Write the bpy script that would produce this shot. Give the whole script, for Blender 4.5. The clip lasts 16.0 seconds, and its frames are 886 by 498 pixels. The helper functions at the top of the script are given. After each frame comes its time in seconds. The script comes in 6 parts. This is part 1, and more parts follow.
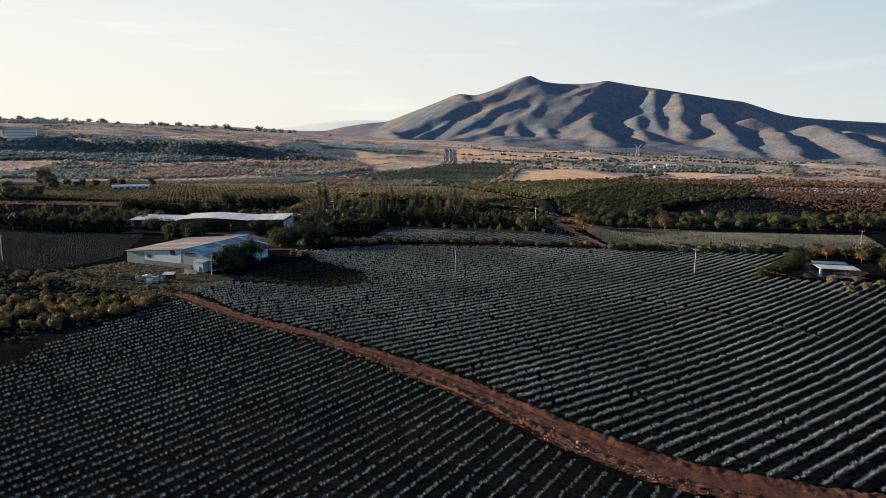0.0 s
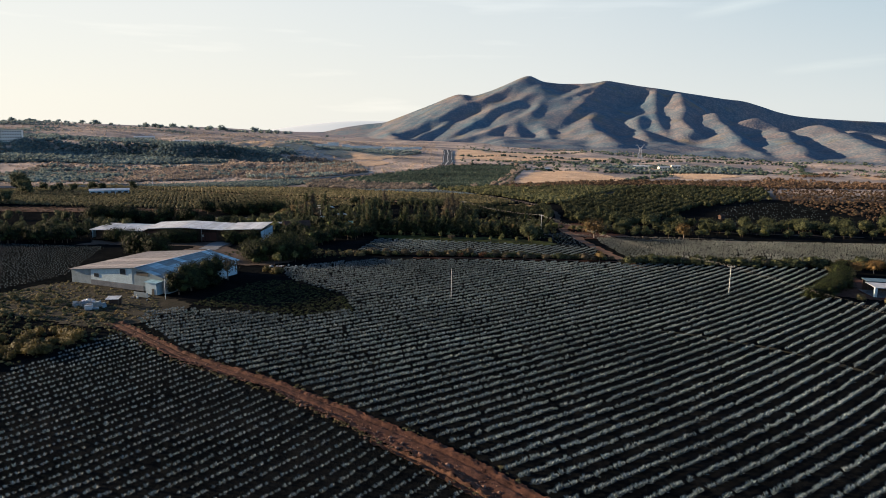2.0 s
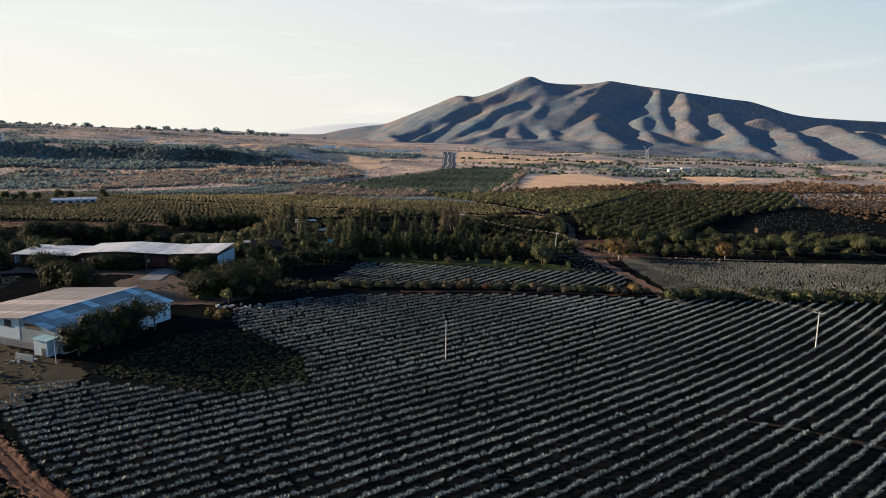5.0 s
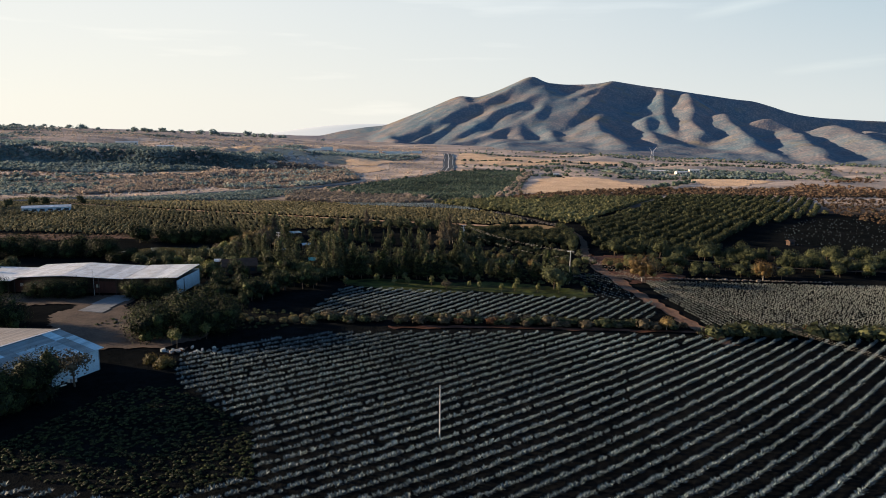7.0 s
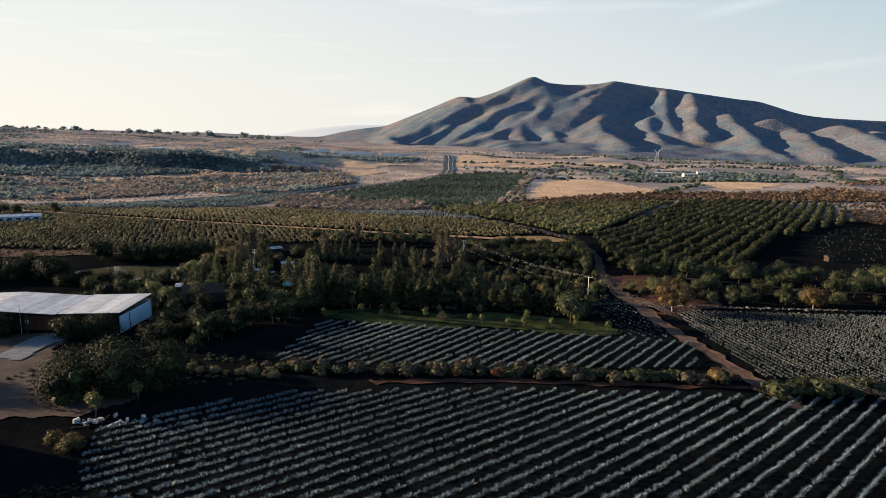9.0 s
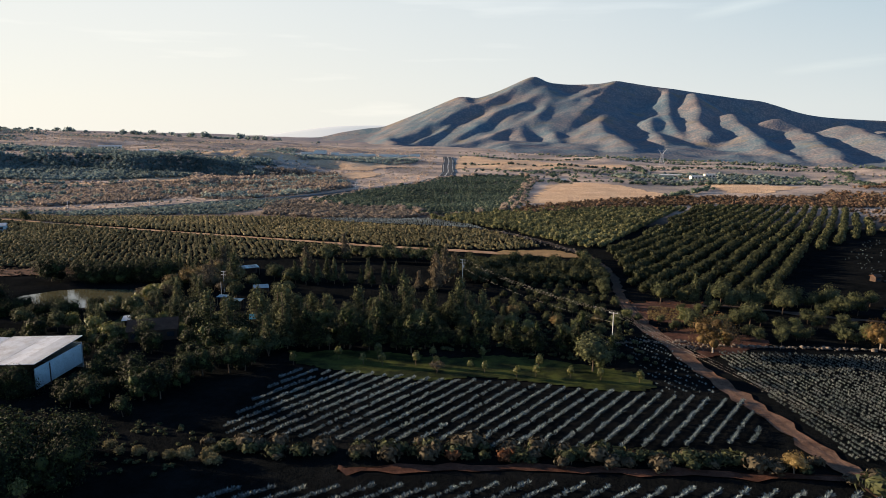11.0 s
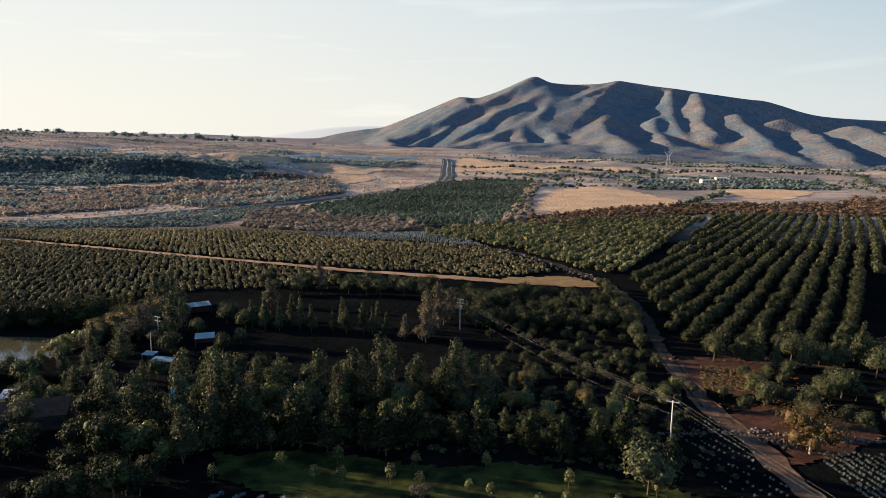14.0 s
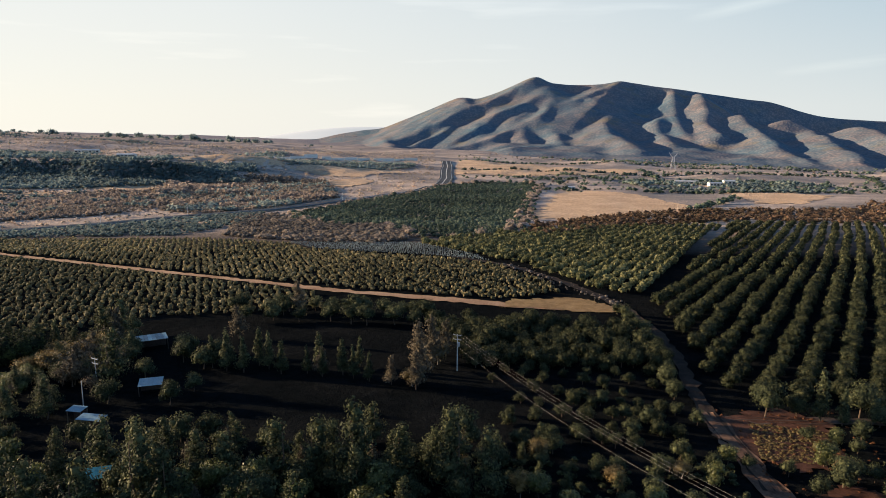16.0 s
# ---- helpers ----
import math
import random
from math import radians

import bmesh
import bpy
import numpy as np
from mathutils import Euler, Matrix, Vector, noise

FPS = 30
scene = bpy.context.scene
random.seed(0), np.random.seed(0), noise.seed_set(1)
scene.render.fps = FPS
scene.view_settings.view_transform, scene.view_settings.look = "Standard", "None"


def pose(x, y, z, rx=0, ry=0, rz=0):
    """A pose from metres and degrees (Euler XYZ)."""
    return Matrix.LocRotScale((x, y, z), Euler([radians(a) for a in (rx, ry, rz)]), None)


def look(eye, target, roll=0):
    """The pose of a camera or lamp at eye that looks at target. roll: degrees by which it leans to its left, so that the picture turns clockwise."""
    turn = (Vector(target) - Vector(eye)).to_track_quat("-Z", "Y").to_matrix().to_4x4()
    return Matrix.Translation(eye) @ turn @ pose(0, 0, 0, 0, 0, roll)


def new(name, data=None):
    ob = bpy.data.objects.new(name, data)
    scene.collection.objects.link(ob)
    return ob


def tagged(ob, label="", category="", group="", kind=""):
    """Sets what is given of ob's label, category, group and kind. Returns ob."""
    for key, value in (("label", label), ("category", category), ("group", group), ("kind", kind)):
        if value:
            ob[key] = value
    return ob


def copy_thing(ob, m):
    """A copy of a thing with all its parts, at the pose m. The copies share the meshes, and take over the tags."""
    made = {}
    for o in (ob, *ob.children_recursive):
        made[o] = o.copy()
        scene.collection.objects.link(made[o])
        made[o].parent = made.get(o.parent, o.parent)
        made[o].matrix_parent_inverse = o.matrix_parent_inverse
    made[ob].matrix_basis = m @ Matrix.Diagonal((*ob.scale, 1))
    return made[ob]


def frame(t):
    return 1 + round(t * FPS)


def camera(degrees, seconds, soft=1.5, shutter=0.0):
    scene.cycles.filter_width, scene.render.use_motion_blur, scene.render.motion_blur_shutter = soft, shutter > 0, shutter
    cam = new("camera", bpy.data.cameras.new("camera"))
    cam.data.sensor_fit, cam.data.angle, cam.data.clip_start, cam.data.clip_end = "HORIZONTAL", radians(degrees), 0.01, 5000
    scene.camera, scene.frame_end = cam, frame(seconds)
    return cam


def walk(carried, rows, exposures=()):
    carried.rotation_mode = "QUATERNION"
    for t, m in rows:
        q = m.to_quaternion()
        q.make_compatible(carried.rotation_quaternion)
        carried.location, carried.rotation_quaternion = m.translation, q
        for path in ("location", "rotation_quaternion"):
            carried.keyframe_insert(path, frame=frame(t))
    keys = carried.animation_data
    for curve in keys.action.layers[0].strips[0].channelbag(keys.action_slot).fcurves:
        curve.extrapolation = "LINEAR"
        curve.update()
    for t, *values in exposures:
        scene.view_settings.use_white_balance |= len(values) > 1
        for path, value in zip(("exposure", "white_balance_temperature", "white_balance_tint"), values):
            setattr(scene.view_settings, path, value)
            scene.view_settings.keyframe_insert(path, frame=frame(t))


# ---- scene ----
# ---------------------------------------------------------------- camera
cam = camera(66, 16.0, soft=0.9)
# seconds, eye x, y, z, turn to the left, tilt, roll (degrees)
FLIGHT = [
    (0, 0.32, 2.70, 52.11, 2.28, -10.41, 0.92),
    (1, 0.45, 19.90, 51.41, 2.24, -10.37, 0.85),
    (2, 0.52, 37.40, 50.94, 2.24, -10.33, 0.78),
    (3, 0.55, 55.14, 50.69, 2.27, -10.29, 0.71),
    (4, 0.55, 73.07, 50.62, 2.31, -10.24, 0.64),
    (5, 0.51, 91.11, 50.73, 2.36, -10.20, 0.57),
    (6, 0.44, 109.23, 50.98, 2.42, -10.16, 0.51),
    (7, 0.36, 127.36, 51.34, 2.47, -10.13, 0.45),
    (8, 0.27, 145.44, 51.81, 2.51, -10.10, 0.39),
    (9, 0.17, 163.43, 52.35, 2.54, -10.08, 0.34),
    (10, 0.07, 181.25, 52.95, 2.56, -10.07, 0.30),
    (11, -0.01, 198.86, 53.57, 2.57, -10.06, 0.27),
    (12, -0.08, 216.19, 54.20, 2.57, -10.05, 0.24),
    (13, -0.13, 233.19, 54.81, 2.57, -10.05, 0.22),
    (14, -0.14, 249.81, 55.39, 2.57, -10.03, 0.21),
    (15, -0.12, 265.98, 55.91, 2.58, -10.01, 0.21),
    (16, -0.06, 281.66, 56.34, 2.60, -9.98, 0.22),
]


def heading(x, y, z, turn, tilt, roll):
    a, b = radians(turn), radians(tilt)
    way = Vector((-math.sin(a) * math.cos(b), math.cos(a) * math.cos(b), math.sin(b)))
    eye = Vector((x, y, z))
    return look(eye, eye + way * 10, roll)


walk(cam, [(t, heading(*r)) for t, *r in FLIGHT])

# ---------------------------------------------------------------- light
SUN_TURN, SUN_HEIGHT = 76.5, 11.0          # degrees left of north (+y), above the horizon
scene.view_settings.exposure = 1.40
world = bpy.data.worlds.new("sky")
scene.world = world
world.use_nodes = True
wn, wl = world.node_tree.nodes, world.node_tree.links
wn.clear()
sky = wn.new("ShaderNodeTexSky")
sky.sky_type = "NISHITA"
sky.sun_disc = False
sky.sun_elevation = radians(SUN_HEIGHT)
sky.sun_rotation = radians(-SUN_TURN)
sky.altitude = 1300
sky.air_density, sky.dust_density, sky.ozone_density = 1.2, 0.4, 4.0
bg = wn.new("ShaderNodeBackground")
bg.inputs["Strength"].default_value = 0.080
wout = wn.new("ShaderNodeOutputWorld")
# dust haze: thick along the horizon, cream towards the sun, pale blue away from it
wc = wn.new("ShaderNodeTexCoord")
wsep = wn.new("ShaderNodeSeparateXYZ")
wl.new(wc.outputs["Generated"], wsep.inputs[0])
wdot = wn.new("ShaderNodeVectorMath")
wdot.operation = "DOT_PRODUCT"
wdot.inputs[1].default_value = (-math.sin(radians(SUN_TURN)), math.cos(radians(SUN_TURN)), 0)
wl.new(wc.outputs["Generated"], wdot.inputs[0])


def sky_ramp(fac, stops):
    r = wn.new("ShaderNodeValToRGB")
    e = r.color_ramp.elements
    while len(e) < len(stops):
        e.new(0.5)
    for el, (p, c) in zip(e, stops):
        el.position, el.color = p, (*c, 1)
    wl.new(fac, r.inputs[0])
    return r.outputs[0]


def sky_mix(fac, a, c2):
    x = wn.new("ShaderNodeMix")
    x.data_type = "RGBA"
    wl.new(fac, x.inputs[0])
    wl.new(a, x.inputs[6])
    wl.new(c2, x.inputs[7])
    return x.outputs[2]


HAZE = 2.53
around = wn.new("ShaderNodeMapRange")
around.inputs["From Min"].default_value = -1.0
wl.new(wdot.outputs["Value"], around.inputs["Value"])
low_haze = sky_ramp(around.outputs[0], [(0.0, (0.085, 0.165, 0.285)), (0.22, (0.090, 0.135, 0.190)), (0.34, (0.108, 0.115, 0.116)), (0.55, (0.124, 0.126, 0.122)), (0.78, (0.140, 0.136, 0.124)), (0.95, (0.152, 0.145, 0.128))])
high_haze = sky_ramp(around.outputs[0], [(0.0, (0.060, 0.125, 0.225)), (0.22, (0.064, 0.102, 0.148)), (0.34, (0.068, 0.089, 0.103)), (0.55, (0.103, 0.114, 0.119)), (0.78, (0.126, 0.130, 0.127)), (0.95, (0.135, 0.135, 0.128))])
haze = sky_mix(sky_ramp(wsep.outputs["Z"], [(0.03, (0, 0, 0)), (0.21, (1, 1, 1))]), low_haze, high_haze)
lift = wn.new("ShaderNodeVectorMath")
lift.operation = "SCALE"
lift.inputs["Scale"].default_value = HAZE / 0.080
wl.new(haze, lift.inputs[0])
# thin cirrus streaks
cmap = wn.new("ShaderNodeMapping")
cmap.inputs["Rotation"].default_value = (0, radians(12), 0)
cmap.inputs["Scale"].default_value = (2.5, 1.0, 26.0)
wl.new(wc.outputs["Generated"], cmap.inputs["Vector"])
cn = wn.new("ShaderNodeTexNoise")
cn.inputs["Scale"].default_value, cn.inputs["Detail"].default_value = 1.6, 5
wl.new(cmap.outputs[0], cn.inputs["Vector"])
veil = sky_ramp(cn.outputs[0], [(0.62, (1, 1, 1)), (0.82, (1.14, 1.12, 1.1))])


def sky_math(op, a, c):
    k = wn.new("ShaderNodeMath")
    k.operation = op
    for sock, v in zip(k.inputs, (a, c)):
        if isinstance(v, (int, float)):
            sock.default_value = v
        else:
            wl.new(v, sock)
    return k.outputs[0]


def cirrus(slope, height, width, west, east):
    """How strongly one long thin streak of cloud covers the sky."""
    off = sky_math("SUBTRACT", wsep.outputs["Z"], sky_math("ADD", sky_math("MULTIPLY", wsep.outputs["X"], slope), height))
    band = sky_ramp(sky_math("ADD", sky_math("DIVIDE", off, width), 0.5), [(0.0, (0, 0, 0)), (0.5, (1, 1, 1)), (1.0, (0, 0, 0))])
    span = sky_ramp(wsep.outputs["X"], [(west, (0, 0, 0)), (west + 0.06, (1, 1, 1)), (east, (1, 1, 1)), (east + 0.08, (0, 0, 0))])
    ragged = sky_ramp(cn.outputs[0], [(0.36, (0.1, 0.1, 0.1)), (0.56, (1, 1, 1))])
    return sky_math("MULTIPLY", sky_math("MULTIPLY", band, span), ragged)


streaks = sky_math("MAXIMUM", cirrus(0.112, 0.0292, 0.016, 0.38, 0.62), cirrus(0.20, 0.088, 0.020, 0.27, 0.40))
white = wn.new("ShaderNodeRGB")
white.outputs[0].default_value = (1.17, 1.14, 1.10, 1)
veil = sky_mix(streaks, veil, white.outputs[0])
cm = wn.new("ShaderNodeMix")
cm.data_type, cm.blend_type = "RGBA", "MULTIPLY"
cm.inputs[0].default_value = 1.0
wl.new(lift.outputs[0], cm.inputs[6])
wl.new(veil, cm.inputs[7])
thick = sky_ramp(wsep.outputs["Z"], [(0.0, (0.97, 0.97, 0.97)), (0.20, (0.92, 0.92, 0.92)), (0.31, (0.06, 0.06, 0.06))])
wl.new(sky_mix(thick, sky.outputs[0], cm.outputs[2]), bg.inputs["Color"])
wl.new(bg.outputs[0], wout.inputs["Surface"])

sun_data = bpy.data.lights.new("sun", "SUN")
sun_data.energy, sun_data.angle, sun_data.color = 5.0, radians(0.6), (1.0, 0.75, 0.50)
sun = new("sun", sun_data)
_a, _b = radians(SUN_TURN), radians(SUN_HEIGHT)
SUNWARD = Vector((-math.sin(_a) * math.cos(_b), math.cos(_a) * math.cos(_b), math.sin(_b)))
sun.matrix_world = look(SUNWARD * 400, (0, 0, 0))


# ---------------------------------------------------------------- materials
def shader(name):
    m = bpy.data.materials.new(name)
    m.use_nodes = True
    n, l = m.node_tree.nodes, m.node_tree.links
    return m, n, l, n["Principled BSDF"]


def ramp_of(n, l, fac, stops):
    r = n.new("ShaderNodeValToRGB")
    e = r.color_ramp.elements
    while len(e) < len(stops):
        e.new(0.5)
    for el, (p, c) in zip(e, stops):
        el.position, el.color = p, (*c, 1)
    l.new(fac, r.inputs[0])
    return r.outputs[0]


def noise_of(n, l, scale, detail=5, rough=0.6, coord="Object"):
    c = n.new("ShaderNodeTexCoord")
    t = n.new("ShaderNodeTexNoise")
    t.inputs["Scale"].default_value, t.inputs["Detail"].default_value, t.inputs["Roughness"].default_value = scale, detail, rough
    l.new(c.outputs[coord], t.inputs["Vector"])
    return t.outputs[0]


def mix_of(n, l, fac, a, b, mode="MIX"):
    x = n.new("ShaderNodeMix")
    x.data_type, x.blend_type = "RGBA", mode
    for sock, v in ((x.inputs[0], fac), (x.inputs[6], a), (x.inputs[7], b)):
        if isinstance(v, (int, float)):
            sock.default_value = v
        elif isinstance(v, tuple):
            sock.default_value = (*v, 1)
        else:
            l.new(v, sock)
    return x.outputs[2]


def bump_of(n, l, b, height, strength, distance):
    k = n.new("ShaderNodeBump")
    k.inputs["Strength"].default_value, k.inputs["Distance"].default_value = strength, distance
    l.new(height, k.inputs["Height"])
    l.new(k.outputs[0], b.inputs["Normal"])


def surface(name, dark, light, coarse=0.3, fine=4.0, rough=0.85, metal=0.0, bump=0.4, depth=0.05, spread=(0.3, 0.7)):
    """Two-scale mottled surface; coarse and fine are noise scales per metre."""
    m, n, l, b = shader(name)
    c1 = noise_of(n, l, coarse, 6)
    c2 = noise_of(n, l, fine, 6, 0.7)
    body = ramp_of(n, l, c1, [(spread[0], dark), (spread[1], light)])
    grain = ramp_of(n, l, c2, [(0.25, (0.55, 0.55, 0.55)), (0.75, (1.35, 1.35, 1.35))])
    l.new(mix_of(n, l, 1.0, body, grain, "MULTIPLY"), b.inputs["Base Color"])
    b.inputs["Roughness"].default_value, b.inputs["Metallic"].default_value = rough, metal
    if rough > 0.8:
        b.inputs["Specular IOR Level"].default_value = 0.06
    bump_of(n, l, b, c2, bump, depth)
    return m


def foliage(name, stops, rough=0.7, gloss=0.08, through_light=0.25, patch=0.0):
    """Leaves: each one its own shade, each plant too; some light passes through."""
    m, n, l, b = shader(name)
    g = n.new("ShaderNodeNewGeometry")
    o = n.new("ShaderNodeObjectInfo")
    col = ramp_of(n, l, g.outputs["Random Per Island"], stops)
    tone = ramp_of(n, l, o.outputs["Random"], [(0.0, (0.7, 0.72, 0.7)), (1.0, (1.3, 1.25, 1.2))])
    col = mix_of(n, l, 1.0, col, tone, "MULTIPLY")
    if patch:
        big = ramp_of(n, l, noise_of(n, l, patch, 4), [(0.35, (0.6, 0.62, 0.6)), (0.65, (1.35, 1.3, 1.2))])
        col = mix_of(n, l, 1.0, col, big, "MULTIPLY")
    l.new(col, b.inputs["Base Color"])
    b.inputs["Roughness"].default_value = rough
    b.inputs["Specular IOR Level"].default_value = gloss
    t = n.new("ShaderNodeBsdfTranslucent")
    l.new(col, t.inputs["Color"])
    s = n.new("ShaderNodeMixShader")
    s.inputs[0].default_value = through_light
    l.new(b.outputs[0], s.inputs[1])
    l.new(t.outputs[0], s.inputs[2])
    l.new(s.outputs[0], n["Material Output"].inputs["Surface"])
    return m


def plain(name, col, rough=0.6, metal=0.0, var=0.12, scale=2.0):
    return surface(name, tuple(c * (1 - var) for c in col), tuple(min(1, c * (1 + var)) for c in col), scale * 0.3, scale * 3, rough, metal, 0.15, 0.01)


M = {}
M["track"] = surface("red_dirt_track", (0.034, 0.016, 0.011), (0.108, 0.052, 0.036), 0.35, 2.2, bump=1.0, depth=0.16)
M["weedy"] = surface("weedy_ground", (0.011, 0.012, 0.009), (0.042, 0.037, 0.026), 0.2, 2.5, bump=1.0, depth=0.15)
# one lane in two tones: darkened for tree shade, lighter where lit
M["lane"] = surface("shade_dark_lane", (0.014, 0.011, 0.010), (0.040, 0.030, 0.025), 0.25, 1.6, bump=0.8, depth=0.12)
M["lane_dirt"] = surface("lit_lane_dirt", (0.060, 0.035, 0.025), (0.165, 0.102, 0.072), 0.3, 2.0, bump=1.0, depth=0.12)
M["berm"] = surface("stony_berm", (0.032, 0.016, 0.011), (0.115, 0.060, 0.040), 0.5, 3.0, bump=1.0, depth=0.2)
M["sand"] = surface("pale_dirt_track", (0.25, 0.15, 0.09), (0.38, 0.25, 0.16), 0.1, 1.5)
M["yard"] = surface("packed_yard_dirt", (0.038, 0.030, 0.027), (0.105, 0.078, 0.062), 0.16, 1.6, bump=0.8, depth=0.12, spread=(0.25, 0.75))
# its dark and light greens imitate shade broken by streaks of sun
M["lawn"] = surface("sun_streaked_lawn", (0.008, 0.013, 0.004), (0.050, 0.060, 0.014), 0.22, 5.0, bump=0.6, depth=0.1, spread=(0.40, 0.62))
M["asphalt"] = surface("asphalt", (0.040, 0.047, 0.056), (0.075, 0.084, 0.096), 0.1, 3.0, rough=0.92)
M["concrete"] = surface("concrete", (0.12, 0.13, 0.14), (0.19, 0.20, 0.215), 0.4, 4.0)
# tan dry grass, made paler and less saturated to suggest haze
M["dry_grass"] = surface("dry_grass", (0.43, 0.295, 0.19), (0.62, 0.445, 0.30), 0.03, 0.35, bump=1.0, depth=2.0)
M["verge_grass"] = surface("sparse_verge_grass", (0.17, 0.105, 0.05), (0.33, 0.22, 0.105), 0.25, 3.0, bump=1.0, depth=0.2)
M["water"] = plain("pond_water", (0.085, 0.080, 0.045), 0.08)
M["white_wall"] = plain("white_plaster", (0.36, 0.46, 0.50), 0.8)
M["grey_block"] = surface("grey_block_wall", (0.17, 0.205, 0.22), (0.26, 0.31, 0.33), 0.5, 5)
M["dark_open"] = plain("dark_opening", (0.02, 0.022, 0.025), 0.6)
M["wood_pole"] = plain("weathered_pole", (0.42, 0.40, 0.38), 0.8)
M["steel"] = plain("galvanised_steel", (0.45, 0.47, 0.50), 0.5, 0.6)
M["wire"] = plain("aluminium_wire", (0.40, 0.385, 0.365), 0.5, 0.0)
M["glass"] = plain("window_glass", (0.03, 0.04, 0.05), 0.15)
M["blue_sheet"] = plain("blue_grey_sheet", (0.13, 0.23, 0.29), 0.5)
M["tarp"] = plain("teal_tarp", (0.05, 0.30, 0.34), 0.5)
M["bark"] = plain("bark", (0.10, 0.075, 0.055), 0.9)
M["pale_bark"] = plain("pale_bark", (0.36, 0.31, 0.26), 0.85)
M["junk"] = surface("mixed_scrap", (0.08, 0.08, 0.08), (0.6, 0.58, 0.55), 1.2, 5)
M["wall_stone"] = surface("grey_wall_stone", (0.055, 0.046, 0.040), (0.20, 0.172, 0.150), 1.2, 8)
M["stone"] = surface("field_stone", (0.060, 0.030, 0.021), (0.30, 0.185, 0.140), 1.2, 8)
M["white_pole"] = plain("whitewashed_concrete", (0.62, 0.61, 0.58), 0.7)
M["insulator"] = plain("porcelain", (0.5, 0.45, 0.42), 0.3)

M["agave"] = foliage("agave_leaf", [(0.0, (0.058, 0.084, 0.110)), (0.5, (0.121, 0.167, 0.211)), (1.0, (0.258, 0.328, 0.390))], 0.6, 0.12, 0.03, 0.02)
M["pale_agave"] = foliage("pale_agave_leaf", [(0.0, (0.070, 0.088, 0.096)), (0.5, (0.150, 0.175, 0.186)), (1.0, (0.300, 0.330, 0.340))], 0.6, 0.12, 0.03, 0.02)
M["orchard"] = foliage("orchard_leaf", [(0.0, (0.016, 0.022, 0.013)), (0.6, (0.040, 0.049, 0.027)), (1.0, (0.092, 0.092, 0.048))], 0.7, 0.08, 0.2, 0.01)
M["olive"] = foliage("olive_leaf", [(0.0, (0.061, 0.064, 0.037)), (0.6, (0.156, 0.144, 0.083)), (1.0, (0.275, 0.235, 0.145))], 0.7, 0.08, 0.3, 0.01)
M["mid_leaf"] = foliage("mid_orchard_leaf", [(0.0, (0.038, 0.048, 0.026)), (0.6, (0.098, 0.107, 0.055)), (1.0, (0.205, 0.195, 0.105))], 0.7, 0.08, 0.2, 0.01)
M["grove"] = foliage("grove_leaf", [(0.0, (0.018, 0.024, 0.015)), (0.6, (0.051, 0.061, 0.032)), (1.0, (0.113, 0.119, 0.057))], 0.7, 0.08, 0.22)
M["gold"] = foliage("autumn_leaf", [(0.0, (0.070, 0.050, 0.018)), (0.6, (0.175, 0.123, 0.044)), (1.0, (0.27, 0.205, 0.085))], 0.6, 0.3, 0.3)
M["amber"] = foliage("amber_bush_leaf", [(0.0, (0.038, 0.026, 0.011)), (0.6, (0.104, 0.066, 0.023)), (1.0, (0.180, 0.120, 0.047))], 0.6, 0.2, 0.3)
M["olive_gold"] = foliage("olive_gold_leaf", [(0.0, (0.034, 0.028, 0.011)), (0.6, (0.098, 0.076, 0.023)), (1.0, (0.175, 0.138, 0.046))], 0.6, 0.2, 0.3)
# yellow-green leaf, brightened as if the low sun were on it
M["lime"] = foliage("sun_bright_leaf", [(0.0, (0.04, 0.055, 0.016)), (0.6, (0.105, 0.115, 0.034)), (1.0, (0.20, 0.19, 0.07))], 0.5, 0.35, 0.3)
# dense dark green with shade darkened in; few bright leaves stand for lit tips
M["hedge"] = foliage("shade_dark_hedge_leaf", [(0.0, (0.005, 0.007, 0.005)), (0.65, (0.015, 0.022, 0.011)), (1.0, (0.068, 0.084, 0.029))], 0.7, 0.08, 0.15)
# brush colours greyed and blued in place of distance haze
M["brush"] = foliage("hazy_brown_brush", [(0.0, (0.150, 0.142, 0.146)), (0.5, (0.225, 0.196, 0.184)), (1.0, (0.310, 0.258, 0.226))], 0.9, 0.05, 0.42, 0.006)
# orchard leaf again, paled and blued for the haze of distance
M["far_orchard"] = foliage("hazy_orchard_leaf", [(0.0, (0.042, 0.072, 0.068)), (0.6, (0.078, 0.115, 0.098)), (1.0, (0.150, 0.175, 0.125))], 0.7, 0.08, 0.25, 0.012)
M["lime_wash"] = plain("lime_washed_wall", (0.68, 0.62, 0.54), 0.8)
# both scrubs lightened, lilac-grey and blue-green, to stand in for haze
M["scrub"] = foliage("hazy_dry_scrub", [(0.0, (0.29, 0.285, 0.29)), (0.4, (0.40, 0.355, 0.33)), (0.8, (0.53, 0.43, 0.36)), (1.0, (0.29, 0.305, 0.295))], 0.9, 0.05, 0.42, 0.006)
M["dark_scrub"] = foliage("hazy_green_scrub", [(0.0, (0.100, 0.152, 0.182)), (0.6, (0.150, 0.205, 0.222)), (1.0, (0.240, 0.270, 0.255))], 0.8, 0.05, 0.42, 0.008)
M["red_scrub"] = foliage("reddish_scrub", [(0.0, (0.062, 0.045, 0.037)), (0.4, (0.099, 0.068, 0.052)), (0.75, (0.149, 0.099, 0.073)), (1.0, (0.074, 0.070, 0.051))], 0.9, 0.05, 0.25, 0.008)
M["rust"] = foliage("rust_brown_leaf", [(0.0, (0.05, 0.022, 0.012)), (0.6, (0.135, 0.058, 0.030)), (1.0, (0.23, 0.115, 0.06))], 0.7, 0.08, 0.3)
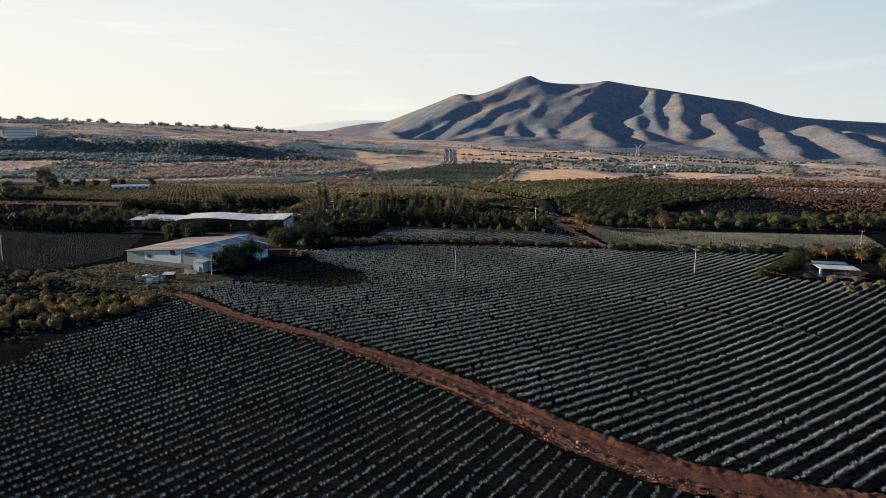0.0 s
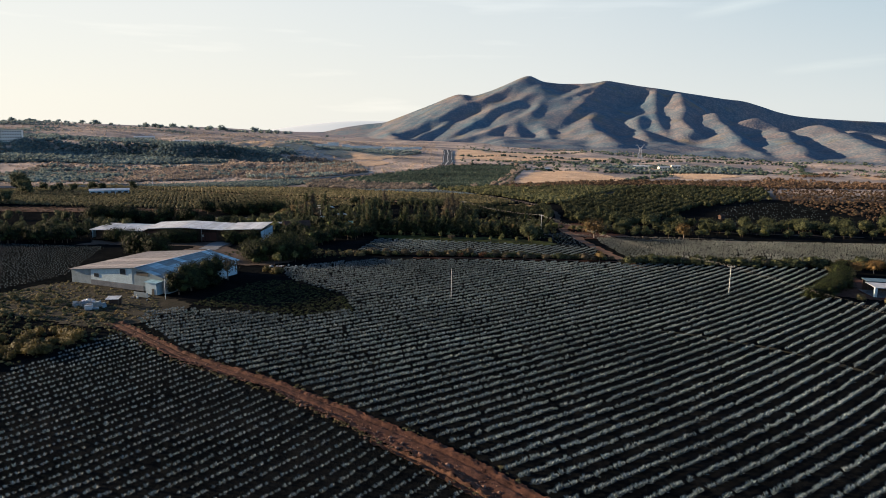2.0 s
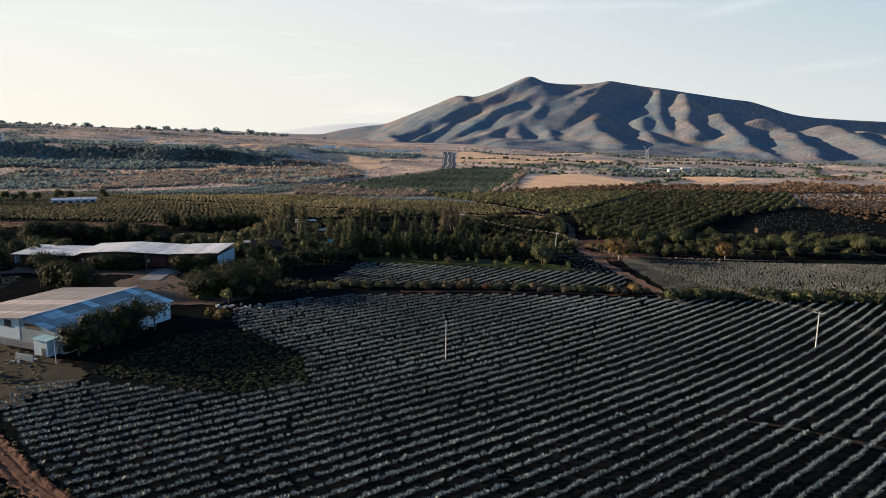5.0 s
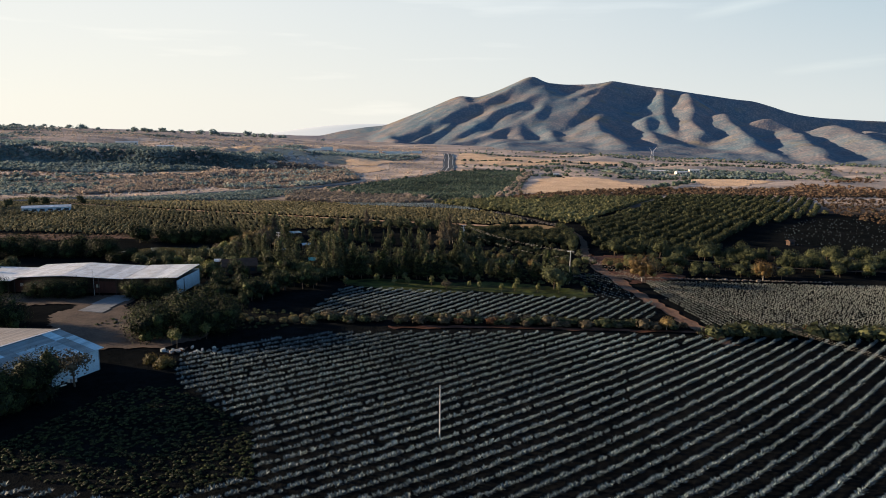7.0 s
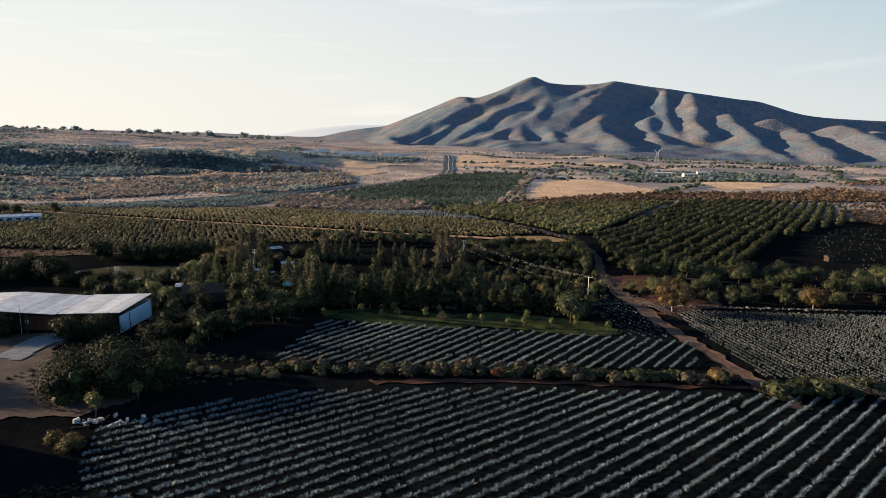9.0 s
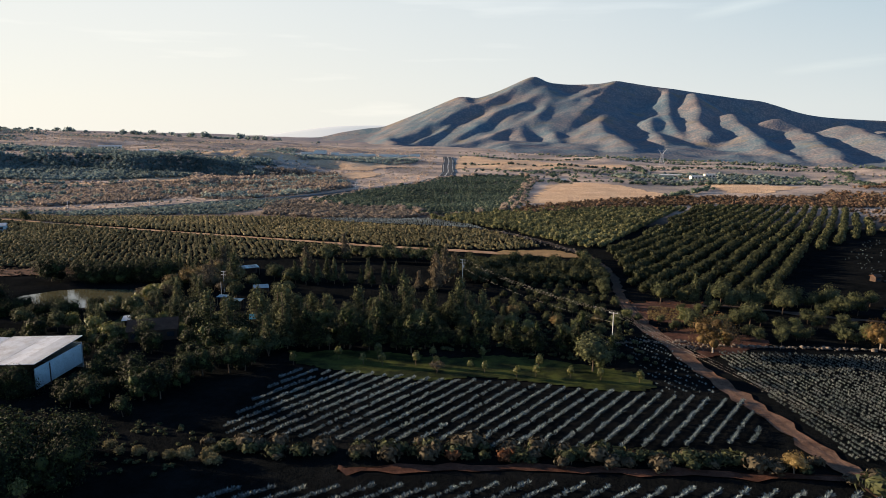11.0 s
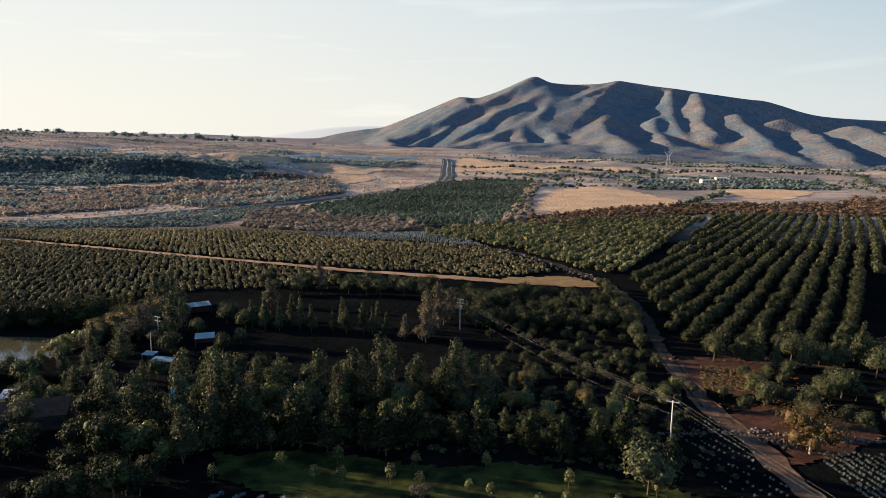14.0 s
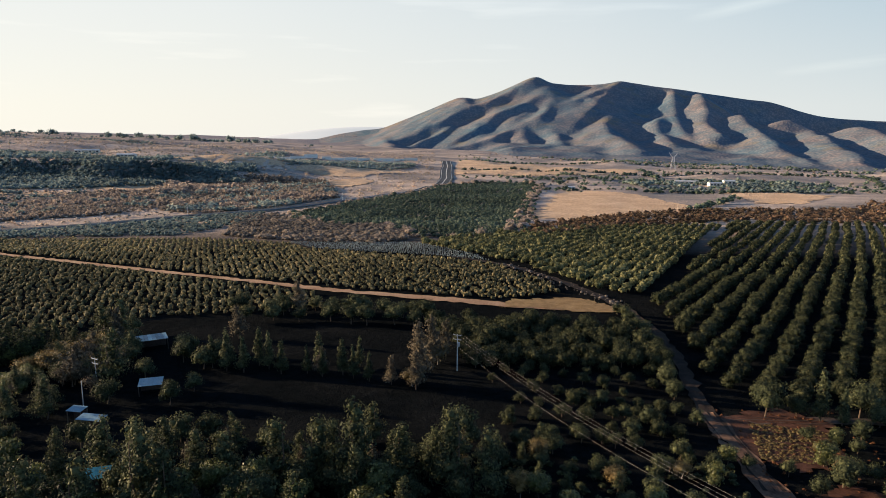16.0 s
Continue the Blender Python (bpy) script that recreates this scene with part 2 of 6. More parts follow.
M["bare"] = foliage("bare_twigs", [(0.0, (0.045, 0.038, 0.028)), (1.0, (0.125, 0.105, 0.072))], 0.8, 0.1, 0.1)


def roof_metal(name, a, b, ribs, tones=((0.0, 0.85), (1.0, 1.15))):
    """Sheet metal in long strips, each sheet with its own tone, with streaks of rust and dust."""
    m, n, l, p = shader(name)
    c = n.new("ShaderNodeTexCoord")
    k = n.new("ShaderNodeMapping")
    k.inputs["Scale"].default_value = (ribs, 0.05, 0.05)
    l.new(c.outputs["Object"], k.inputs["Vector"])
    t = n.new("ShaderNodeTexNoise")
    t.inputs["Scale"].default_value, t.inputs["Detail"].default_value = 1.0, 3
    l.new(k.outputs[0], t.inputs["Vector"])
    body = ramp_of(n, l, t.outputs[0], [(0.3, a), (0.7, b)])
    o = n.new("ShaderNodeObjectInfo")
    tone = ramp_of(n, l, o.outputs["Random"], [(q, (v, v, v)) for q, v in tones])
    body = mix_of(n, l, 1.0, body, tone, "MULTIPLY")
    stain = ramp_of(n, l, noise_of(n, l, 0.35, 7, 0.7), [(0.45, (1, 1, 1)), (0.75, (0.62, 0.54, 0.47))])
    l.new(mix_of(n, l, 1.0, body, stain, "MULTIPLY"), p.inputs["Base Color"])
    p.inputs["Roughness"].default_value, p.inputs["Metallic"].default_value = 0.5, 0.15
    wave = n.new("ShaderNodeTexWave")
    wave.inputs["Scale"].default_value, wave.bands_direction = 2.2, "Y"
    l.new(c.outputs["Object"], wave.inputs["Vector"])
    bump_of(n, l, p, wave.outputs[0], 0.35, 0.05)
    return m


M["roof"] = roof_metal("shed_sheet_roof", (0.105, 0.086, 0.072), (0.28, 0.235, 0.205), 1.2, ((0.0, 0.7), (0.7, 1.0), (0.85, 1.55), (1.0, 1.7)))
M["roof_blue"] = roof_metal("bluish_sheet_roof", (0.062, 0.125, 0.155), (0.17, 0.265, 0.305), 0.8, ((0.0, 0.65), (0.55, 1.0), (0.68, 1.9), (1.0, 2.5)))
M["roof_white"] = roof_metal("white_sheet_roof", (0.46, 0.47, 0.48), (0.66, 0.66, 0.65), 0.5, ((0.0, 0.8), (1.0, 1.1)))


def ground_material():
    m, n, l, b = shader("open_ground")
    c = n.new("ShaderNodeTexCoord")
    sep = n.new("ShaderNodeSeparateXYZ")
    l.new(c.outputs["Object"], sep.inputs[0])
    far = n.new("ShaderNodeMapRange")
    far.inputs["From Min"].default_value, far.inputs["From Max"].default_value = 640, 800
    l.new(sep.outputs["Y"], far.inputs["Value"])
    # near soil kept blue-black, with the tint of shade in it
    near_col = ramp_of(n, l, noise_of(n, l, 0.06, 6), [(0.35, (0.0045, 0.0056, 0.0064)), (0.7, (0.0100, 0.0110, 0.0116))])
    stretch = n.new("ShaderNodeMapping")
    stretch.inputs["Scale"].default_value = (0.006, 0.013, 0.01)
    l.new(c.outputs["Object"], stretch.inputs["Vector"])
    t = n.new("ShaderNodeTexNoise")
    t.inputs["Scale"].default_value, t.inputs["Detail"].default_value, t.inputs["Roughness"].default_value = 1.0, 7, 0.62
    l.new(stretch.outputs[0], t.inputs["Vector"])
    # dry ground lightened and greyed in place of haze
    hazy_far_col = ramp_of(n, l, t.outputs[0], [(0.34, (0.20, 0.19, 0.185)), (0.44, (0.28, 0.24, 0.215)), (0.54, (0.41, 0.335, 0.285)), (0.66, (0.57, 0.455, 0.37))])
    col = mix_of(n, l, far.outputs[0], near_col, hazy_far_col)
    skew = n.new("ShaderNodeMath")
    skew.operation = "MULTIPLY_ADD"
    skew.inputs[1].default_value = 0.6
    l.new(sep.outputs["X"], skew.inputs[0])
    l.new(sep.outputs["Y"], skew.inputs[2])
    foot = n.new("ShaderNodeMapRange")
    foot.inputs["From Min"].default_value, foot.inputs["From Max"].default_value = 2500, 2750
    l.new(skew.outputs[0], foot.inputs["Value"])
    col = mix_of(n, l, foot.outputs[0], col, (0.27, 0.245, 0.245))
    fine = noise_of(n, l, 0.5, 8, 0.7)
    grain = ramp_of(n, l, fine, [(0.3, (0.6, 0.6, 0.6)), (0.7, (1.3, 1.3, 1.3))])
    l.new(mix_of(n, l, 1.0, col, grain, "MULTIPLY"), b.inputs["Base Color"])
    b.inputs["Roughness"].default_value = 1.0
    b.inputs["Specular IOR Level"].default_value = 0.0
    bump_of(n, l, b, fine, 1.0, 1.0)
    return m


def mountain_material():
    m, n, l, b = shader("hazy_mountain_scrub")
    # scrub colour pushed to blue so that it carries the haze
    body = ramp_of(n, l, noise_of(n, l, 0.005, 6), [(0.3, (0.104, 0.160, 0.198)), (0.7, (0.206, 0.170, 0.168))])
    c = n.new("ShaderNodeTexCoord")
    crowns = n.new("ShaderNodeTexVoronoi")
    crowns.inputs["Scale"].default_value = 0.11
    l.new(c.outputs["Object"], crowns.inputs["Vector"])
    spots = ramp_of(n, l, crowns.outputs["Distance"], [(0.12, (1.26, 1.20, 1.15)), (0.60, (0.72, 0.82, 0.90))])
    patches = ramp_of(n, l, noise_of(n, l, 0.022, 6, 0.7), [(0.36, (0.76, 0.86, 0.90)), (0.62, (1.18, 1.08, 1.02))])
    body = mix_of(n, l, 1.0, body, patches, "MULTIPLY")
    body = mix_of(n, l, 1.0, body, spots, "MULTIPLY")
    grass = ramp_of(n, l, noise_of(n, l, 0.0075, 5, 0.6), [(0.56, (0, 0, 0)), (0.68, (0.5, 0.5, 0.5))])
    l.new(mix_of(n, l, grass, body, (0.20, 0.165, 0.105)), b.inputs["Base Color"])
    b.inputs["Roughness"].default_value = 1.0
    b.inputs["Specular IOR Level"].default_value = 0.0
    dome = ramp_of(n, l, crowns.outputs["Distance"], [(0.0, (1, 1, 1)), (0.7, (0, 0, 0))])
    bump_of(n, l, b, dome, 0.30, 2.5)
    return m


M["brick"] = surface("brown_brick", (0.05, 0.036, 0.03), (0.085, 0.058, 0.046), 0.6, 5)
M["door_red"] = surface("red_brown_door", (0.085, 0.030, 0.022), (0.13, 0.048, 0.034), 0.5, 4, rough=0.6)
M["tile_roof"] = surface("dark_tile_roof", (0.05, 0.032, 0.025), (0.10, 0.06, 0.045), 0.6, 5)
# emission gives the ridge its haze-pale tone; it is no light source
m, n, l, b = shader("haze_glow_ridge")
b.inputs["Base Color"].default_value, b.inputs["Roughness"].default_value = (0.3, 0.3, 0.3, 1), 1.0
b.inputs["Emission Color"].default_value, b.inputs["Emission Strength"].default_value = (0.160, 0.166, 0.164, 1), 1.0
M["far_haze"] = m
M["ground"] = ground_material()
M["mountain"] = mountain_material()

# ---------------------------------------------------------------- shape helpers
rng = np.random.default_rng(7)


def as_mesh(name, verts, faces):
    """A mesh from an array of points and an array of equal-sized faces."""
    verts, faces = np.asarray(verts, np.float32), np.asarray(faces, np.int32)
    me = bpy.data.meshes.new(name)
    me.vertices.add(len(verts))
    me.vertices.foreach_set("co", verts.ravel())
    k = faces.shape[1]
    me.loops.add(faces.size)
    me.loops.foreach_set("vertex_index", faces.ravel())
    me.polygons.add(len(faces))
    me.polygons.foreach_set("loop_start", np.arange(0, faces.size, k, dtype=np.int32))
    me.polygons.foreach_set("loop_total", np.full(len(faces), k, np.int32))
    me.update()
    me.validate()
    return me


def put(name, me, material, parent=None, label="", m=None):
    if not me.materials:
        me.materials.append(material)
    ob = new(name, me)
    if parent:
        ob.parent = parent
    if m is not None:
        ob.matrix_basis = m
    if label:
        tagged(ob, label)
    return ob


def part(name, bm, material, parent, label=""):
    me = bpy.data.meshes.new(name)
    bm.to_mesh(me)
    bm.free()
    return put(name, me, material, parent, label)


def boxes(*specs, bevel=0.0):
    """A bmesh of boxes, each (x0, y0, z0, x1, y1, z1)."""
    bm = bmesh.new()
    for x0, y0, z0, x1, y1, z1 in specs:
        bmesh.ops.create_cube(bm, size=1, matrix=Matrix.Translation(((x0 + x1) / 2, (y0 + y1) / 2, (z0 + z1) / 2)) @ Matrix.Diagonal((x1 - x0, y1 - y0, z1 - z0, 1)))
    if bevel:
        bmesh.ops.bevel(bm, geom=bm.edges[:], offset=bevel, segments=1, affect="EDGES")
    return bm


def rod(bm, a, b, r0, r1, sides=6):
    a, b = Vector(a), Vector(b)
    d = b - a
    m = Matrix.Translation((a + b) / 2) @ d.to_track_quat("Z", "Y").to_matrix().to_4x4()
    bmesh.ops.create_cone(bm, cap_ends=True, segments=sides, radius1=r0, radius2=r1, depth=d.length, matrix=m)


def slab(pts, thick):
    """A sheet through the four (or more) corners given, with thickness downwards."""
    bm = bmesh.new()
    top = [bm.verts.new(p) for p in pts]
    low = [bm.verts.new((p[0], p[1], p[2] - thick)) for p in pts]
    bm.faces.new(top)
    bm.faces.new(low[::-1])
    n = len(pts)
    for i in range(n):
        bm.faces.new((top[i], low[i], low[(i + 1) % n], top[(i + 1) % n]))
    bmesh.ops.recalc_face_normals(bm, faces=bm.faces)
    return bm


def thing(name, x, y, z, label, category, group="", turn=0):
    e = new(name)
    e.matrix_basis = pose(x, y, z, 0, 0, turn)
    return tagged(e, label, category, group)


# ---------------------------------------------------------------- ground
Y_KNOTS = [270, 420, 530, 720, 830, 960, 1200, 1680, 2160, 2900]
Z_WEST = [0, -5, -8, -16, -23, -23, -4, 29, 46, 28]
Z_MID = [0, -3, -4, -10.5, -15, -18, -20, -10, -8, -20]
Z_EAST = [0, -5, -7, -14, -18, -21, -26, -34, -46, -54]


def vnoise(x, y, size, seed):
    """Smooth noise between -1 and 1 with lumps of the size given."""
    t = np.random.default_rng(seed).uniform(-1, 1, (64, 64))
    gx, gy = x / size + 1000, y / size + 1000
    i, j = np.floor(gx).astype(int), np.floor(gy).astype(int)
    u, v = gx - i, gy - j
    u, v = u * u * (3 - 2 * u), v * v * (3 - 2 * v)
    p = lambda a, c: t[(i + a) % 64, (j + c) % 64]
    return (p(0, 0) * (1 - u) + p(1, 0) * u) * (1 - v) + (p(0, 1) * (1 - u) + p(1, 1) * u) * v


def land(x, y):
    """The height of the land."""
    x, y = np.asarray(x, float), np.asarray(y, float)
    w, c, e = (sum(np.interp(y + d, Y_KNOTS, k) for d in (-60, -30, 0, 30, 60)) / 5 for k in (Z_WEST, Z_MID, Z_EAST))
    u = np.clip(x / (0.6 * np.maximum(y, 300)), -1, 1)
    z = np.where(u < 0, c + (w - c) * np.abs(u) ** 1.2, c + (e - c) * u)
    rough = np.clip((y - 850) / 500, 0, 1)
    # a wooded scarp across the western hill
    for foot, west, east, high in ((1165, -1300, -330, 19), (1310, -440, -215, 11)):
        edge = foot + 11 * np.sin(x / 61) + 5 * np.sin(x / 23 + 1)
        step = np.clip((y - edge) / 32, 0, 1)
        z = z + high * step * step * (3 - 2 * step) * np.clip((foot + 330 - y) / 290, 0, 1) * np.clip((east - x) / 200 + 0.5, 0, 1) * np.clip((x - west) / 90 + 0.5, 0, 1)
    return z + rough * (4.0 * vnoise(x, y, 150, 3) + 2.5 * vnoise(x, y, 60, 4) + 1.2 * vnoise(x, y, 28, 5))


def spread_axis(lo, hi, a, b, step, grow):
    mid = list(np.arange(a, b + step, step))
    up, s = [mid[-1]], step
    while up[-1] < hi:
        s *= grow
        up.append(up[-1] + s)
    down, s = [mid[0]], step
    while down[-1] > lo:
        s *= grow
        down.append(down[-1] - s)
    return np.array(down[:0:-1] + mid + up[1:])


def sheet(xs, ys, height):
    gx, gy = np.meshgrid(xs, ys)
    v = np.stack([gx, gy, height(gx, gy)], -1).reshape(-1, 3)
    nx, ny = len(xs), len(ys)
    i = (np.arange(ny - 1)[:, None] * nx + np.arange(nx - 1)[None]).ravel()
    return v, np.stack([i, i + 1, i + nx + 1, i + nx], 1)


def ground_height(x, y):
    """The sheet itself: hollowed where the pond lies."""
    d = ((x + 132) / 23) ** 2 + ((y - 421) / 13) ** 2
    return land(x, y) - 0.12 - 3.2 * np.clip(1.25 - d, 0, 0.6)


gv, gf = sheet(spread_axis(-4200, 4200, -420, 420, 7, 1.07), spread_axis(-1500, 4600, -60, 1500, 7, 1.06), ground_height)
ground_mesh = as_mesh("ground", gv, gf)
ground_mesh.polygons.foreach_set("use_smooth", np.ones(len(gf), bool))
tagged(put("ground", ground_mesh, M["ground"]), "shade-dark soil valley floor rising to dry brown hills paled by haze", "ground", kind="structure")


def strip(name, pts, width, material, label, lift=0.06, ragged=0.0, kind="structure", category="track", cell=0.0, relief=0.0):
    """A road or track laid on the land along a line of points (x, y)."""
    p = np.array(pts, float)
    seg = np.r_[0, np.cumsum(np.hypot(*np.diff(p, axis=0).T))]
    step = cell or (3.0 if seg[-1] < 700 else 8.0)
    n = 25 if cell else 7
    half_span = max(3, int(round(9 / step)))
    s = np.arange(0, seg[-1], step)
    x, y = np.interp(s, seg, p[:, 0]), np.interp(s, seg, p[:, 1])
    ker = np.ones(2 * half_span + 1) / (2 * half_span + 1)
    x = np.convolve(np.pad(x, half_span, "edge"), ker, "valid")
    y = np.convolve(np.pad(y, half_span, "edge"), ker, "valid")
    dx, dy = np.gradient(x), np.gradient(y)
    q = np.hypot(dx, dy)
    w = np.interp(s, seg, width) if np.ndim(width) else np.full(len(s), float(width))
    across = np.linspace(-0.5, 0.5, n)
    edge = np.where(np.abs(across) > 0.4, 1, 0)[None] * np.sign(across)[None] * rng.normal(0, 1, (len(s), n)) * ragged
    off = across[None] * w[:, None] + edge
    vx, vy = x[:, None] - dy[:, None] / q[:, None] * off, y[:, None] + dx[:, None] / q[:, None] * off
    vz = land(vx, vy) + lift - 0.10 * (np.abs(np.abs(across)[None] - 0.25) < 0.1)
    if relief:
        lumps = 0.8 * np.abs(vnoise(vx, vy, 1.5, 71)) + 0.8 * np.abs(vnoise(vx, vy, 0.7, 72)) + 0.5 * vnoise(vx, vy, 4.5, 73)
        vz = vz + relief * lumps * (0.5 + 1.2 * (np.abs(across)[None] > 0.28))
    v = np.stack([vx, vy, vz], -1).reshape(-1, 3)
    i = (np.arange(len(s) - 1)[:, None] * n + np.arange(n - 1)[None]).ravel()
    me = as_mesh(name, v, np.stack([i, i + n, i + n + 1, i + 1], 1)[:, ::-1])
    return tagged(put(name, me, material), label, category, kind=kind)


def inside(x, y, poly):
    """Even-odd test of points against a polygon."""
    poly = np.asarray(poly, float)
    r = np.zeros(np.shape(x), bool)
    for (x0, y0), (x1, y1) in zip(poly, np.roll(poly, -1, 0)):
        c = (y0 > y) != (y1 > y)
        r ^= c & (x < (x1 - x0) * (y - y0) / (y1 - y0 + 1e-9) + x0)
    return r


def patch(name, poly, material, label, category, lift=0.05, cell=2.0, ragged=1.0):
    """A piece of land of its own cover, laid on the ground, with an uneven edge."""
    p = np.array(poly, float)
    lo, hi = p.min(0) - 2, p.max(0) + 2
    xs, ys = np.arange(lo[0], hi[0] + cell, cell), np.arange(lo[1], hi[1] + cell, cell)
    v, f = sheet(xs, ys, lambda x, y: land(x, y) + lift)
    jit = rng.normal(0, ragged * cell * 0.3, (len(v), 2))
    c = v[f].mean(1)
    wob = 1.5 * ragged * np.sin(c[:, 1] / 3.1 + c[:, 0] / 5.3)
    f = f[inside(c[:, 0] + wob, c[:, 1] + wob * 0.6, p)]
    v[:, :2] += np.clip(jit, -cell * 0.4, cell * 0.4)
    used, f2 = np.unique(f, return_inverse=True)
    me = as_mesh(name, v[used], f2.reshape(f.shape))
    return tagged(put(name, me, material), label, category, kind="structure")


# ---------------------------------------------------------------- mountain
# the line of the crest, (x, y, z)
CREST = [(-1306, 3600, -28), (-827, 3858, 2), (-703, 3815, 29), (-563, 3765, 50), (-466, 3730, 58), (-333, 3679, 107), (-205, 3629, 155), (-99, 3586, 198), (-56, 3572, 206), (4, 3567, 191), (106, 3559, 224), (206, 3552, 268), (272, 3547, 299), (305, 3544, 292), (339, 3542, 269), (438, 3534, 259), (550, 3508, 259), (597, 3497, 263), (651, 3484, 274), (706, 3471, 265), (813, 3446, 246), (903, 3423, 234), (996, 3420, 219), (1091, 3420, 206), (1215, 3420, 188), (1293, 3420, 182), (1370, 3420, 160), (1448, 3420, 135), (1525, 3420, 117), (1616, 3420, 107), (1778, 3420, 98), (2131, 3420, 85), (2730, 3420, 67)]
# spurs: slope of the west and of the east flank; points (x, y, z) down from the crest
SPURS = [
    ((0.16, 0.25), [(-520, 3446, 49), (-426, 3145, 32), (-308, 2692, 5), (-243, 2623, -16)]),
    ((0.58, 0.80), [(-56, 3572, 204), (-36, 3406, 160), (-61, 3191, 101), (-136, 2958, 42), (-229, 2818, -2)]),
    ((0.35, 0.69), [(272, 3547, 297), (333, 3488, 256), (278, 3330, 202), (171, 3174, 153)]),
    ((0.60, 0.43), [(384, 3506, 246), (321, 3263, 186), (253, 3011, 106), (236, 3053, 83), (97, 2797, 42), (-32, 2592, 7), (-147, 2500, -15)]),
    ((0.29, 0.54), [(84, 2797, 42), (61, 2668, 19), (91, 2337, -26)]),
    ((0.40, 0.56), [(203, 2982, 80), (171, 2741, 38), (170, 2476, -6), (165, 2272, -35)]),
    ((0.56, 0.46), [(289, 2845, 51), (288, 2569, 22), (285, 2307, -11), (293, 2212, -44)]),
    ((0.33, 0.48), [(562, 3484, 251), (509, 3441, 233), (461, 3290, 194), (443, 3387, 156)]),
    ((0.29, 0.59), [(651, 3484, 272), (586, 3410, 245), (550, 3307, 204), (522, 3178, 154), (501, 3014, 107), (459, 2656, 58), (458, 2414, 25), (446, 2131, 1), (509, 2110, -31)]),
    ((0.51, 0.56), [(879, 3418, 230), (820, 3242, 186), (786, 3052, 122), (738, 2806, 65), (695, 2565, 12), (640, 2216, -21), (601, 2011, -35)]),
    ((0.60, 0.54), [(789, 3197, 136), (678, 2914, 88), (657, 2775, 46), (596, 2448, 24)]),
    ((0.49, 0.73), [(974, 3342, 214), (925, 3150, 174), (907, 3040, 139), (842, 2877, 86), (787, 2585, 47), (798, 2556, 16)]),
    ((0.32, 0.58), [(1012, 2945, 116), (981, 2818, 86), (947, 2604, 48), (838, 2186, 6), (820, 2068, -11)]),
    ((0.27, 0.76), [(1140, 2850, 96), (1190, 2773, 58), (1006, 2236, 18), (918, 1932, -6)]),
    ((0.36, 0.38), [(1310, 2700, 72), (1246, 2430, 45), (1156, 2094, 10), (1032, 1756, -10)]),
    ((0.30, 0.48), [(1571, 2734, 80), (1446, 2296, 26), (1244, 1847, -6)]),
]


def mountain_height(x, y):
    kx, ky, kz = zip(*CREST)
    crest = sum(np.interp(x + d, kx, kz) for d in (-24, -12, 0, 12, 24)) / 5
    crest_y = np.interp(x, kx, ky)
    back = np.sqrt(np.maximum(y - crest_y, 0) ** 2 + 40 ** 2) - 40
    front = np.maximum(crest_y - y, 0)
    z = crest - 0.30 * back - 1.16 * (np.sqrt(front ** 2 + 20 ** 2) - 20)
    # the lines of the spurs wander a little
    sx, sy = x + 16 * vnoise(x, y, 130, 21) + 7 * vnoise(x, y, 50, 22), y + 20 * vnoise(x, y, 140, 23)
    for (gentle, steep), spur in SPURS:
        best = np.full(x.shape, -400.0)
        for (x0, y0, z0), (x1, y1, z1) in zip(spur, spur[1:]):
            d = np.array([x1 - x0, y1 - y0], float)
            t = np.clip(((sx - x0) * d[0] + (sy - y0) * d[1]) / (d @ d), 0, 1)
            dist = np.hypot(sx - x0 - t * d[0], sy - y0 - t * d[1])
            west = (sx - x0) * d[1] - (sy - y0) * d[0] > 0
            best = np.maximum(best, z0 + t * (z1 - z0) - np.where(west, gentle, steep) * (np.sqrt(dist ** 2 + 14 ** 2) - 14))
        best = np.minimum(best, crest - 0.12 * front)
        h = 9.0
        k = np.clip(0.5 + 0.5 * (best - z) / h, 0, 1)
        z = z + (best - z) * k + h * k * (1 - k)
    # smaller ribs and gullies that run down the flanks
    wx, wy = x + 45 * vnoise(x, y, 190, 11), y + 40 * vnoise(x, y, 160, 12)
    u = wx + 0.32 * (3600 - wy)
    ribs = 7 * np.abs(vnoise(u, wy * 0.30, 135, 13)) + 6 * np.abs(vnoise(u, wy * 0.40, 62, 14)) + 2.5 * np.abs(vnoise(wx, wy * 0.7, 30, 15))
    fade = np.clip((z + 60) / 110, 0.3, 1) * np.clip((crest_y + 10 - y) / 160, 0, 1)
    z = z - (ribs - 4) * fade
    # ribbed fan at the mountain's foot
    rise = 0.05 * np.clip(y + 0.35 * x - 2000, -300, 900)
    fan = land(x, y) - 3 + rise - (11 * np.abs(vnoise(u, wy * 0.4, 150, 16)) + 6 * np.abs(vnoise(u, wy * 0.45, 60, 17)) - 5) * np.clip(rise / 14, 0, 1)
    fan = np.where(y < 3100, fan, -90) - 0.25 * np.maximum(100 - x, 0)
    return np.maximum(z, np.maximum(fan, -90))


mv, mf = sheet(np.arange(-1500, 3200, 11.0), np.arange(1180, 4250, 11.0), mountain_height)
keep = (mv[mf][:, :, 2] > land(mv[mf][:, :, 0], mv[mf][:, :, 1]) - 25).any(1)
grid = mv[:, 2].reshape(len(np.arange(1180, 4250, 11.0)), -1)
for _ in range(2):
    q = np.pad(grid, 1, "edge")
    grid = (q[:-2, 1:-1] + q[2:, 1:-1] + q[1:-1, :-2] + q[1:-1, 2:] + 2 * q[1:-1, 1:-1]) / 6
mv[:, 2] = grid.ravel()
